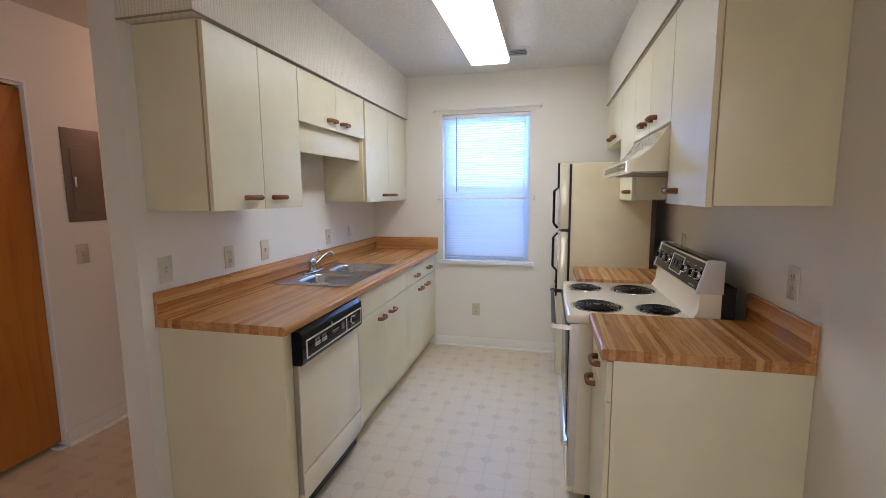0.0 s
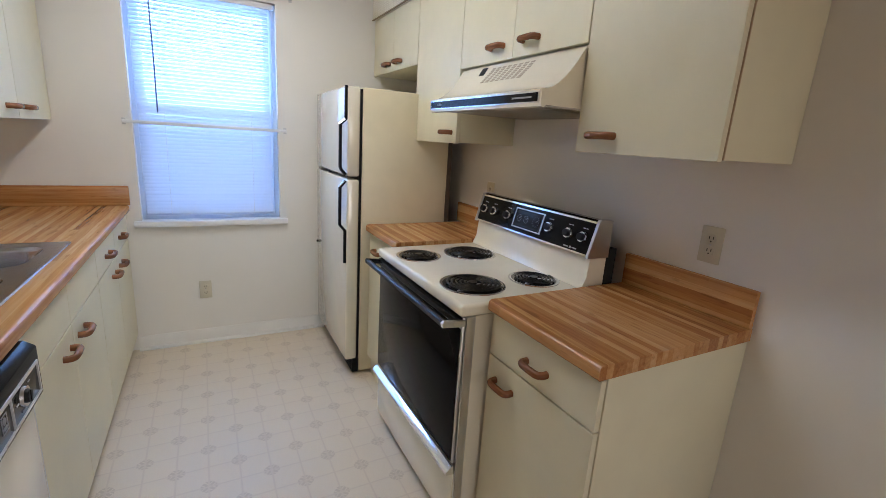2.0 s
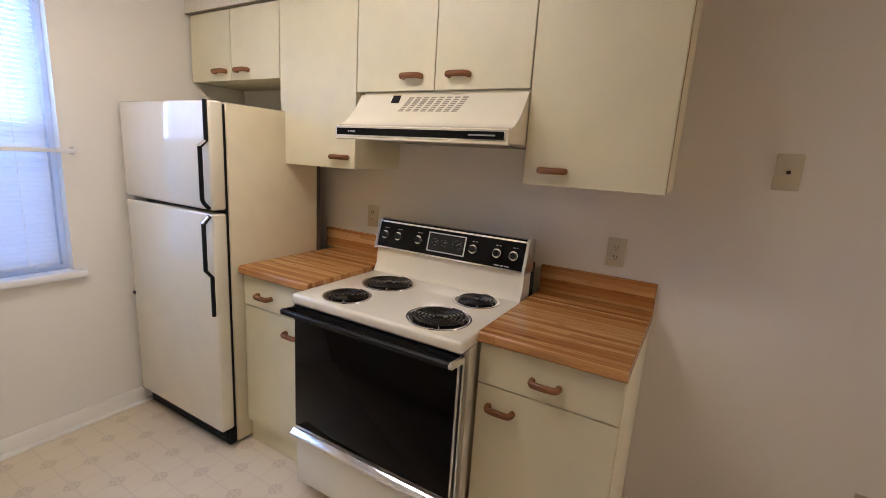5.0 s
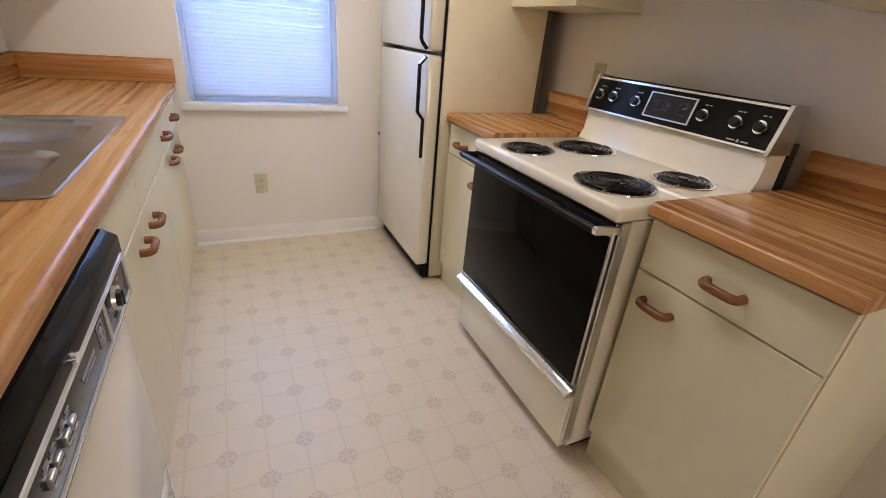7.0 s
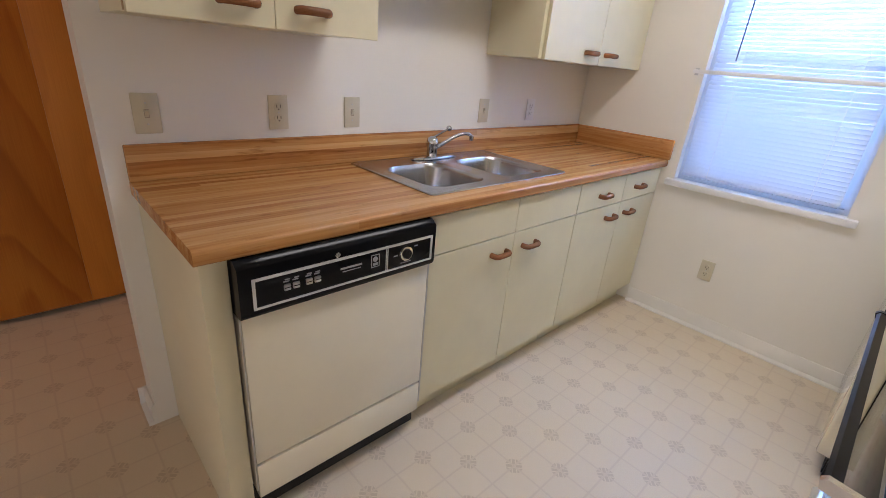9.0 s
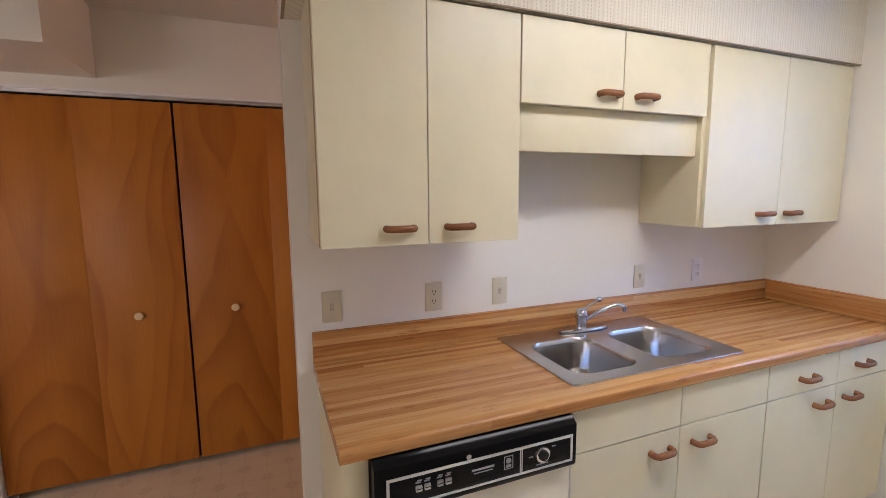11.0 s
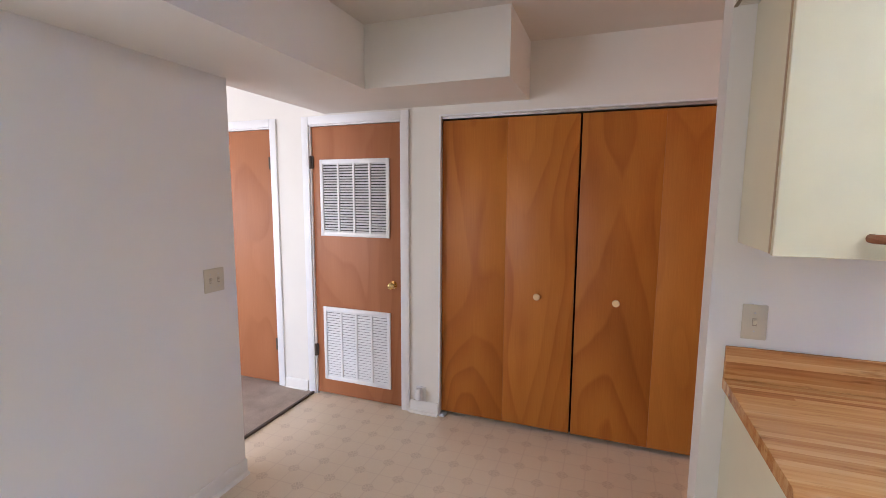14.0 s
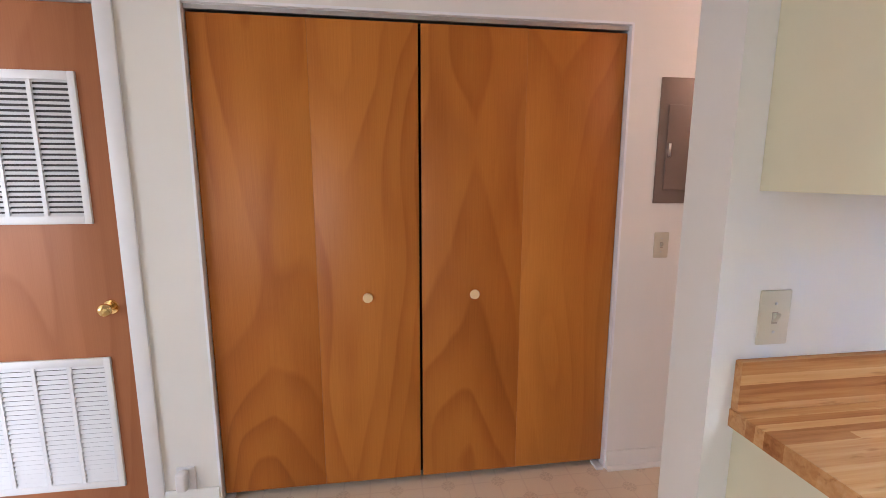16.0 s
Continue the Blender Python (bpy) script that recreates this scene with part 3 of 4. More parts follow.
part("base", bm, BRASS, globe)
bm = bmesh.new()
bmesh.ops.create_uvsphere(bm, u_segments=24, v_segments=14, radius=0.10, matrix=Matrix.Translation((-1.07, 3.75, Z_HALL - 0.105)) @ Matrix.Diagonal((1, 1, 0.8, 1)))
part("globe", bm, BULB, globe)


# ---- kitchen cabinets ----
def bar_pull(parent, x, y, z, side, length=0.107):
    """A wooden pull that lies along y on a front whose face is at x; side is +1 or -1, the way it stands out."""
    h = length / 2
    bm = bmesh.new()
    path = [(x, y - h + 0.011, z), (x + side * 0.010, y - h + 0.011, z), (x + side * 0.019, y - h + 0.0125, z), (x + side * 0.025, y - h + 0.017, z), (x + side * 0.0285, y - h + 0.025, z)]
    path += [(x + side * 0.0295, y, z)] + [(p, 2 * y - q, r) for p, q, r in reversed(path)]
    sweep(bm, path, 0.0100, 0.0112, n=14)
    ob = part("handle", bm, OAK, parent, "rounded oak bar pull")
    return ob


def front(parent, name, side, x, y0, y1, z0, z1, pull=None):
    """A slab front 18 mm thick with its face at x."""
    bm = bmesh.new()
    box(bm, min(x, x - side * 0.018), max(x, x - side * 0.018), y0 + 0.0015, y1 - 0.0015, z0, z1, bevel=0.0012, seg=1)
    d = part(name, bm, CABINET, parent)
    if pull:
        bar_pull(d, x, pull[0], pull[1], side)
    return d


def carcass(parent, side, x_back, x_face, y0, y1, z0, z1):
    """Sides, top, bottom, back and a dark gap behind the fronts."""
    lo, hi = min(x_back, x_face), max(x_back, x_face)
    part("body", boxes((lo, hi, y0, y1, z0, z1), bevel=0.001), CABINET, parent)


def upper(name, side, y0, y1, z0, z1, fronts, label, x_wall, x_front, group):
    c = thing(name, (x_wall, (y0 + y1) / 2, z0), label, "cabinet", group)
    carcass(c, side, x_wall + side * 0.001, x_front - side * 0.020, y0 + 0.001, y1 - 0.001, z0, z1)
    for a, b, pull in fronts:
        front(c, "door", side, x_front, a, b, z0 - 0.004, z1 - 0.004, pull)
    return c


XUL, XUR = -0.170, 1.570
gl, gr = "wall cabinets over the sink counter", "wall cabinets over the stove"
upper("wall_cabinet", 1, 2.385, 3.034, 1.360, SOL - 0.004, [(2.385, 2.713, (2.620, 1.408)), (2.713, 3.034, (2.816, 1.408))], "cream laminate double-door wall cabinet with oak pulls", XL, XUL, gl)
upper("wall_cabinet", 1, 3.036, 3.884, 1.808, SOL - 0.004, [(3.036, 3.460, (3.393, 1.853)), (3.460, 3.884, (3.563, 1.853))], "short cream wall cabinet above the sink valance", XL, XUL, gl)
upper("wall_cabinet", 1, 3.886, 4.832, 1.364, SOL - 0.004, [(3.905, 4.362, (4.270, 1.410)), (4.362, 4.826, (4.455, 1.410))], "cream laminate double-door wall cabinet in the window corner", XL, XUL, gl)
single("valance", boxes((XUL - 0.055, XUL - 0.040, 3.036, 3.884, 1.652, 1.806), bevel=0.001), CABINET, (XUL, 3.46, 1.652), "plain cream valance board over the sink", "valance")

upper("wall_cabinet", -1, 4.113, 4.830, 1.776, SOR - 0.004, [(4.113, 4.480, (4.385, 1.818)), (4.480, 4.826, (4.565, 1.818))], "short cream wall cabinet above the fridge", XR, XUR, gr)
upper("wall_cabinet", -1, 3.632, 4.111, 1.376, SOR - 0.004, [(3.632, 4.111, (3.720, 1.422))], "narrow cream wall cabinet beside the range hood", XR, XUR, gr)
upper("wall_cabinet", -1, 2.852, 3.630, 1.703, SOR - 0.004, [(2.852, 3.240, (3.135, 1.752)), (3.240, 3.630, (3.345, 1.752))], "cream double-door wall cabinet above the range hood", XR, XUR, gr)
upper("wall_cabinet", -1, 2.388, 2.850, 1.378, SOR - 0.004, [(2.388, 2.850, (2.745, 1.425))], "tall cream wall cabinet with brown edge banding", XR, XUR, gr)
for yb0, x0, x1, z0 in ((2.3835, XUL - 0.024, XUL - 0.018, 1.360), (2.3865, XUR + 0.018, XUR + 0.021, 1.378)):
    single("edge_band", boxes((x0, x1, yb0, yb0 + 0.004, z0, SOL - 0.012)), CABINET_EDGE, (x0, yb0, z0), "thin brown edge banding on the cabinet end", "edge band")

ZC = 0.908
XBL, XBR = 0.103, 1.308


def base_unit(side, x_wall, x_front, y0, y1, columns, label, group, top=0.0):
    c = thing("base_cabinet", (x_wall, (y0 + y1) / 2, 0), label, "cabinet", group)
    lo, hi = sorted((x_wall + side * 0.001, x_front - side * 0.020))
    part("body", boxes((lo, hi, y0 + 0.001, y1 - 0.001, 0.112, top or ZC - 0.040), bevel=0.001), CABINET, c)
    klo, khi = sorted((x_wall + side * 0.001, x_front - side * (0.075 if side > 0 else 0.024)))
    part("toe_kick", boxes((klo, khi, y0 + 0.001, y1 - 0.001, 0, 0.112)), CABINET, c)
    for a, b, pd, pp in columns:
        front(c, "drawer_front", side, x_front, a, b, 0.724, ZC - 0.046, pd)
        front(c, "door", side, x_front, a, b, 0.122, 0.719, pp)
    return c


gbl, gbr = "base cabinets under the sink counter", "base cabinets beside the stove"
base_unit(1, XL, XBL, 3.062, 3.955, [(3.062, 3.512, None, (3.425, 0.654)), (3.512, 3.955, None, (3.615, 0.654))], "cream sink base cabinet with blank panels over two doors", gbl, 0.735)
base_unit(1, XL, XBL, 3.957, 4.832, [(3.957, 4.390, (4.185, 0.783), (4.290, 0.656)), (4.390, 4.806, (4.555, 0.788), (4.488, 0.656))], "cream base cabinet with two drawers over two doors", gbl)
base_unit(-1, XR, XBR, 2.390, 2.843, [(2.392, 2.843, (2.615, 0.784), (2.753, 0.648))], "cream base cabinet with one drawer over one door", gbr)
base_unit(-1, XR, XBR, 3.620, 4.064, [(3.622, 4.062, (3.915, 0.784), (3.735, 0.648))], "cream base cabinet between stove and fridge", gbr)
bm = bmesh.new()
box(bm, XL + 0.001, XBL - 0.004, 2.388, 2.449, 0, ZC - 0.040, bevel=0.002)
single("end_panel", bm, CABINET, (0, 2.41, 0), "cream end panel beside the dishwasher", "panel")


# ---- worktops ----
def rolled(x_back, x_front):
    """Section of a worktop with a rolled front edge, in x and z."""
    s = 1 if x_front > x_back else -1
    r = 0.013
    pts = [(x_back, ZC - 0.038), (x_front - s * 0.006, ZC - 0.038)]
    pts += [(x_front - s * (r - r * math.sin(a)), ZC - r + r * math.cos(a)) for a in (1.57, 1.2, 0.8, 0.4, 0.0)]
    pts[1:2] = [(x_front - s * 0.005, ZC - 0.038), (x_front, ZC - 0.033)]
    return pts + [(x_back, ZC)]


XCL, XCR = 0.120, 1.287
SKX0, SKX1, SKY0, SKY1 = -0.450, 0.046, 3.112, 3.892
top = thing("worktop", (-0.2, 3.6, ZC), "butcher-block pattern laminate worktop with a sink cut-out", "worktop")
bm = bmesh.new()
prism(bm, rolled(XL, XCL), "y", 2.376, YN - 0.001)
hole = (SKX0 + 0.02, SKX1 - 0.02, SKY0 + 0.02, SKY1 - 0.02)
for at, axis in ((hole[0], 0), (hole[1], 0), (hole[2], 1), (hole[3], 1)):
    co = [0, 0, 0]
    no = [0, 0, 0]
    co[axis], no[axis] = at, 1
    bmesh.ops.bisect_plane(bm, geom=[*bm.verts, *bm.edges, *bm.faces], plane_co=co, plane_no=no)
cut = [f for f in bm.faces if abs(f.normal.z) > 0.9 and hole[0] < f.calc_center_median().x < hole[1] and hole[2] < f.calc_center_median().y < hole[3]]
bmesh.ops.delete(bm, geom=cut, context="FACES")
part("slab", bm, COUNTER, top)


def splash(parent, x0, x1, y0, y1, material, zt=1.018):
    bm = bmesh.new()
    box(bm, x0, x1, y0, y1, ZC + 0.0005, zt, bevel=0.004)
    part("backsplash", bm, material, parent)


splash(top, XL, XL + 0.020, 2.376, YN - 0.001, COUNTER)
splash(top, XL + 0.0205, XCL + 0.008, YN - 0.021, YN - 0.001, COUNTER_X)
for y0, y1, lab in ((2.386, 2.843, "butcher-block pattern laminate worktop beside the stove"), (3.624, 4.070, "short butcher-block laminate worktop between stove and fridge")):
    t2 = thing("worktop", (1.6, (y0 + y1) / 2, ZC), lab, "worktop")
    bm = bmesh.new()
    prism(bm, rolled(XR - 0.001, XCR), "y", y0, y1)
    part("slab", bm, COUNTER, t2)
    splash(t2, XR - 0.021, XR - 0.001, y0, 4.112 if y1 > 4 else y1, COUNTER, 1.022)

# ---- sink ----
sink = thing("kitchen_sink", (-0.2, 3.49, ZC), "stainless steel double-bowl sink set into the worktop", "sink")


def ring(x0, x1, y0, y1, r, z, n=6):
    """Points round a rectangle with rounded corners."""
    out = []
    for cx, cy, a0 in ((x1 - r, y1 - r, 0), (x0 + r, y1 - r, 90), (x0 + r, y0 + r, 180), (x1 - r, y0 + r, 270)):
        for q in range(n + 1):
            a = radians(a0 + 90 * q / n)
            out.append((cx + r * math.cos(a), cy + r * math.sin(a), z))
    return out


def square_ring(cell, inner, z, n=6):
    """Points on a rectangle, matched to those of ring()."""
    x0, x1, y0, y1 = cell
    out = []
    for c, (ex, ey) in enumerate(((x1, y1), (x0, y1), (x0, y0), (x1, y0))):
        pts = inner[c * (n + 1):(c + 1) * (n + 1)]
        for q, p in enumerate(pts):
            first = q < n / 2
            if q * 2 == n:
                out.append((ex, ey, z))
            elif (c % 2 == 0) == first:
                out.append((ex, p[1], z))
            else:
                out.append((p[0], ey, z))
    return out


def skin(bm, rings, close=True):
    vs = [[bm.verts.new(p) for p in r] for r in rings]
    n = len(vs[0])
    for a, b in zip(vs, vs[1:]):
        for q in range(n):
            f = [a[q], a[(q + 1) % n], b[(q + 1) % n], b[q]]
            bm.faces.new(f)
    if close:
        bm.faces.new(vs[-1])


ym = (3.445 + 3.542) / 2
zr = ZC + 0.006
bowls = ((-0.330, -0.006, 3.168, 3.456, (SKX0, SKX1, SKY0, ym)), (-0.330, -0.006, 3.542, 3.830, (SKX0, SKX1, ym, SKY1)))
for x0, x1, y0, y1, cell in bowls:
    bm = bmesh.new()
    rim = ring(x0, x1, y0, y1, 0.070, zr)
    rows = [square_ring(cell, rim, zr), rim]
    for inset, drop in ((0.003, 0.005), (0.007, 0.018), (0.014, 0.115), (0.019, 0.132), (0.030, 0.150), (0.046, 0.159), (0.066, 0.163)):
        rows.append(ring(x0 + inset, x1 - inset, y0 + inset, y1 - inset, 0.070, zr - drop))
    skin(bm, rows)
    bowl = part("bowl", bm, STEEL, sink)
    bm = bmesh.new()
    cx, cy = (x0 + x1) / 2, (y0 + y1) / 2
    cyl(bm, (cx, cy, zr - 0.163), (cx, cy, zr - 0.159), 0.042, 0.040, n=28)
    part("drain", bm, CHROME, bowl)
bm = bmesh.new()
sweep(bm, ring(SKX0, SKX1, SKY0, SKY1, 0.012, ZC + 0.003, 4), 0.004, n=8, closed=True)
part("rim", bm, STEEL, sink)

tap = thing("kitchen_faucet", (-0.395, 3.500, zr), "chrome single-lever kitchen faucet on the sink ledge", "faucet")
TX, TY = -0.395, 3.492
bm = bmesh.new()
oval = [(0.029 * math.copysign(abs(math.cos(a)) ** 0.7, math.cos(a)), 0.124 * math.sin(a)) for a in (2 * math.pi * q / 36 for q in range(36))]
skin(bm, [[(TX + p[0] * k, 3.508 + p[1] * (1 - (1 - k) * 0.25), zr + dz) for p in oval] for k, dz in ((1.0, 0.0), (1.0, 0.004), (0.90, 0.009), (0.62, 0.0115))])
tap_base = part("base_plate", bm, TAP_CHROME, tap)
bm = bmesh.new()
prism(bm, [(TX + p[0] * 1.12, 3.508 + p[1] * 1.03) for p in oval], "z", zr, zr + 0.0025)
part("gasket", bm, BLACK_PLASTIC, tap_base, "black rubber gasket")
bm = bmesh.new()
turned = [(0.026, 0.008), (0.0235, 0.016), (0.0225, 0.045), (0.0255, 0.054), (0.0275, 0.066), (0.0265, 0.078), (0.021, 0.089), (0.012, 0.0955), (0.004, 0.0975)]
skin(bm, [[(TX + r * math.cos(a), TY + r * math.sin(a), zr + dz) for a in (2 * math.pi * q / 24 for q in range(24))] for r, dz in turned])
part("body", bm, TAP_CHROME, tap)
bm = bmesh.new()
sweep(bm, [(TX + 0.012, TY + 0.012, zr + 0.048), (-0.372, 3.530, zr + 0.066), (-0.360, 3.575, zr + 0.092), (-0.351, 3.610, zr + 0.106), (-0.345, 3.635, zr + 0.111), (-0.341, 3.655, zr + 0.110), (-0.338, 3.670, zr + 0.104), (-0.337, 3.676, zr + 0.090)], 0.0078, n=12)
cyl(bm, (-0.3375, 3.675, zr + 0.100), (-0.337, 3.677, zr + 0.080), 0.0105, 0.0100, n=16)
part("spout", bm, TAP_CHROME, tap)
bm = bmesh.new()
sweep(bm, [(TX, TY + 0.006, zr + 0.093), (TX, TY + 0.040, zr + 0.106), (TX, TY + 0.086, zr + 0.124)], 0.0042, n=10)
bmesh.ops.create_uvsphere(bm, u_segments=16, v_segments=10, radius=0.0125, matrix=Matrix.Translation((TX, TY + 0.094, zr + 0.128)))
part("lever", bm, TAP_CHROME, tap)

# ---- dishwasher ----
dw = thing("dishwasher", (-0.1, 2.752, 0), "almond built-in dishwasher with a black control panel", "dishwasher")
DY0, DY1 = 2.452, 3.050
part("body", boxes((XL + 0.02, 0.085, DY0, DY1, 0.03, 0.866)), BLACK_PLASTIC, dw)
bm = bmesh.new()
box(bm, 0.085, 0.122, DY0 + 0.006, DY1 - 0.006, 0.244, 0.716, bevel=0.003)
part("door_panel", bm, ENAMEL, dw)
bm = bmesh.new()
box(bm, 0.085, 0.122, DY0 + 0.006, DY1 - 0.006, 0.112, 0.235, bevel=0.003)
part("lower_panel", bm, ENAMEL, dw)
for e in (DY0, DY1 - 0.005):
    part("edge_strip", boxes((0.080, 0.121, e, e + 0.005, 0.146, 0.716)), SATIN, dw)
bm = bmesh.new()
prism(bm, [(0.085, 0.868), (0.122, 0.868), (0.1425, 0.8535), (0.1440, 0.8500), (0.1440, 0.733), (0.137, 0.721), (0.085, 0.721)], "y", DY0, DY1 - 0.004)
panel = part("control_panel", bm, BLACK, dw)
XP = 0.1445
bm = bmesh.new()
F0, F1, G0, G1, YD = 2.482, 3.032, 0.742, 0.823, 2.858
for r in ((F0, F1, G1 - 0.007, G1), (F0, F1, G0, G0 + 0.005), (F0, F0 + 0.007, G0 + 0.005, G1 - 0.007), (F1 - 0.006, F1, G0 + 0.005, G1 - 0.007)):
    box(bm, XP - 0.004, XP + 0.0025, *r)
part("chrome_trim", bm, BRIGHT_TRIM, panel)
part("divider", boxes((XP - 0.004, XP + 0.002, YD, YD + 0.002, G0 + 0.005, G1 - 0.007), (XP - 0.004, XP + 0.002, YD + 0.005, YD + 0.007, G0 + 0.005, G1 - 0.007)), BRIGHT_TRIM, panel)
for y in (2.565, 2.588, 2.622, 2.645):
    bm = bmesh.new()
    box(bm, XP - 0.003, XP + 0.005, y - 0.0085, y + 0.0085, 0.773, 0.789, bevel=0.002)
    part("button", bm, SATIN, panel)
    part("button_groove", boxes((XP + 0.003, XP + 0.0053, y - 0.0075, y + 0.0075, 0.780, 0.7825)), BLACK_PLASTIC, panel)
    for y0, y1, z0, z1 in ((y - 0.009, y + 0.006, 0.795, 0.798), (y - 0.005, y + 0.008, 0.800, 0.803)):
        part("print", boxes((XP - 0.003, XP + 0.0008, y0, y1, z0, z1)), GREY_PRINT, panel)
bm = bmesh.new()
for r in ((2.808, 2.836, 0.804, 0.806), (2.808, 2.836, 0.768, 0.770), (2.808, 2.810, 0.770, 0.804), (2.834, 2.836, 0.770, 0.804), (2.814, 2.830, 0.773, 0.781)):
    box(bm, XP - 0.003, XP + 0.0008, *r)
cyl(bm, (XP - 0.003, 2.822, 0.792), (XP + 0.0008, 2.822, 0.792), 0.008, n=16)
part("badge", bm, GREY_PRINT, panel)
for r in ((2.712, 2.778, 0.787, 0.792), (2.718, 2.774, 0.779, 0.781), (2.886, 2.900, 0.783, 0.786), (2.962, 2.974, 0.800, 0.803), (2.912, 2.950, 0.7555, 0.758)):
    part("print", boxes((XP - 0.003, XP + 0.0008, *r)), GREY_PRINT, panel)
bm = bmesh.new()
cyl(bm, (XP - 0.003, 2.930, 0.785), (XP + 0.006, 2.930, 0.785), 0.024, 0.022, n=28)
dial = part("dial", bm, CHROME, panel)
bm = bmesh.new()
cyl(bm, (XP + 0.005, 2.930, 0.785), (XP + 0.012, 2.930, 0.785), 0.016, 0.014, n=24)
box(bm, XP + 0.009, XP + 0.014, 2.927, 2.933, 0.771, 0.799, bevel=0.001)
part("dial_knob", bm, BLACK_PLASTIC, dial)
bm = bmesh.new()
cyl(bm, (0.142, 2.700, 0.836), (0.152, 2.700, 0.836), 0.0075, n=12)
part("latch", bm, CHROME, panel)
part("kick_plate", boxes((XL + 0.02, 0.040, DY0, DY1, 0.0, 0.03), (0.02, 0.040, DY0, DY1, 0.03, 0.146)), BLACK_PLASTIC, dw)

# ---- fridge ----
fridge = thing("refrigerator", (1.55, 4.46, 0), "almond top-freezer refrigerator with black handles", "refrigerator")
FY0, FY1, FXF = 4.078, 4.803, 1.180
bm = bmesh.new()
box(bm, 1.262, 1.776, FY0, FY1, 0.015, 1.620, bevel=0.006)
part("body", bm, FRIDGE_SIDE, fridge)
part("condenser_back", boxes((1.776, 1.802, FY0 + 0.002, FY1 - 0.02, 0.06, 1.600)), RUBBER, fridge, "dark condenser panel")
part("gasket", boxes((1.246, 1.262, FY0 + 0.012, FY1 - 0.012, 0.10, 1.612)), BLACK_PLASTIC, fridge)
for nm, z0, z1 in (("freezer_door", 1.165, 1.622), ("fridge_door", 0.100, 1.150)):
    bm = bmesh.new()
    box(bm, FXF, 1.247, FY0 - 0.002, FY1 + 0.002, z0, z1, bevel=0.012, seg=3)
    d = part(nm, bm, FRIDGE, fridge)
    yh, xf, xg = 4.092, FXF - 0.005, FXF - 0.034
    if nm == "freezer_door":
        path = [(xf, yh, 1.622), (xf, yh, 1.458), (xg, yh, 1.430), (xg, yh, 1.214), (xg + 0.006, yh, 1.200), (xf, yh, 1.174)]
        cap = (1.458, 1.430)
    else:
        path = [(xf, yh, 1.142), (xg, yh, 1.108), (xg, yh, 0.905), (xf, yh, 0.870), (xf, yh, 0.690)]
        cap = (1.142, 1.108)
    bm = bmesh.new()
    sweep(bm, path, 0.010, 0.009, n=8, up=(1, 0, 0))
    hd = part("handle", bm, BLACK_PLASTIC, d, "black plastic door handle")
    bm = bmesh.new()
    sweep(bm, [(xf - 0.007, yh, cap[0] - 0.002), (xg - 0.006, yh, cap[1] + 0.003)], 0.0105, 0.006, n=8, up=(1, 0, 0))
    part("handle_cap", bm, CHROME, hd)
bm = bmesh.new()
box(bm, 1.225, 1.262, FY0 + 0.01, FY1 - 0.01, 0.012, 0.094)
for q in range(5):
    box(bm, 1.220, 1.226, FY0 + 0.02, FY1 - 0.02, 0.022 + q * 0.014, 0.029 + q * 0.014)
part("base_grille", bm, BLACK_PLASTIC, fridge)
bm = bmesh.new()
cyl(bm, (FXF - 0.006, FY1 - 0.012, 0.655), (FXF + 0.004, FY1 - 0.012, 0.655), 0.009, n=14)
part("door_bumper", bm, BLACK_PLASTIC, fridge)
for y in (FY0 + 0.05, FY1 - 0.05):
    bm = bmesh.new()
    cyl(bm, (1.30, y, 0), (1.30, y, 0.018), 0.018, n=14)
    part("foot", bm, BLACK_PLASTIC, fridge)
bm = bmesh.new()
box(bm, FXF + 0.010, 1.262, FY1 - 0.06, FY1 - 0.01, 1.150, 1.165, bevel=0.002)
part("centre_hinge", bm, SATIN, fridge)

# ---- stove ----
stove = thing("electric_range", (1.55, 3.23, 0), "almond electric coil range with a black glass oven door", "stove")
SY0, SY1, SXF = 2.852, 3.618, 1.222
ZT = 0.893
part("body", boxes((1.245, 1.860, SY0 + 0.006, SY1 - 0.006, 0.050, 0.850)), ENAMEL, stove)
# Not a stove part: void-black slab filling in the shadow behind the backguard.
part("back_cover", boxes((1.803, 1.852, SY0 + 0.010, SY1 - 0.012, 0.10, 1.035)), SHADOW_GAP, stove, "near-black slab for the shade behind the range")
part("plinth", boxes((1.30, 1.850, SY0 + 0.03, SY1 - 0.03, 0.0, 0.050)), BLACK_PLASTIC, stove)
bm = bmesh.new()
box(bm, SXF - 0.026, 1.790, SY0, SY1, 0.850, ZT, bevel=0.014, seg=4)
prism(bm, [(1.690, ZT - 0.01), (1.700, ZT + 0.010), (1.715, ZT + 0.040), (1.722, 1.012), (1.800, 1.012), (1.800, ZT - 0.01)], "y", SY0 + 0.008, SY1 - 0.008)
part("cooktop", bm, ENAMEL, stove)
bm = bmesh.new()
PF = [(1.708, 1.012), (1.742, 1.136), (1.752, 1.142), (1.800, 1.138), (1.800, 1.012)]
prism(bm, PF, "y", SY0 + 0.014, SY1 - 0.014)
bg = part("control_panel", bm, BLACK, stove)
for e in (SY0 + 0.002, SY1 - 0.014):
    bm = bmesh.new()
    prism(bm, [(1.700, 1.006), (1.738, 1.142), (1.752, 1.147), (1.803, 1.142), (1.803, 1.006)], "y", e, e + 0.012)
    part("end_cap", bm, SATIN, bg)
tilt = (1.742 - 1.708) / (1.136 - 1.012)


def face_x(z):
    return 1.708 + (z - 1.012) * tilt


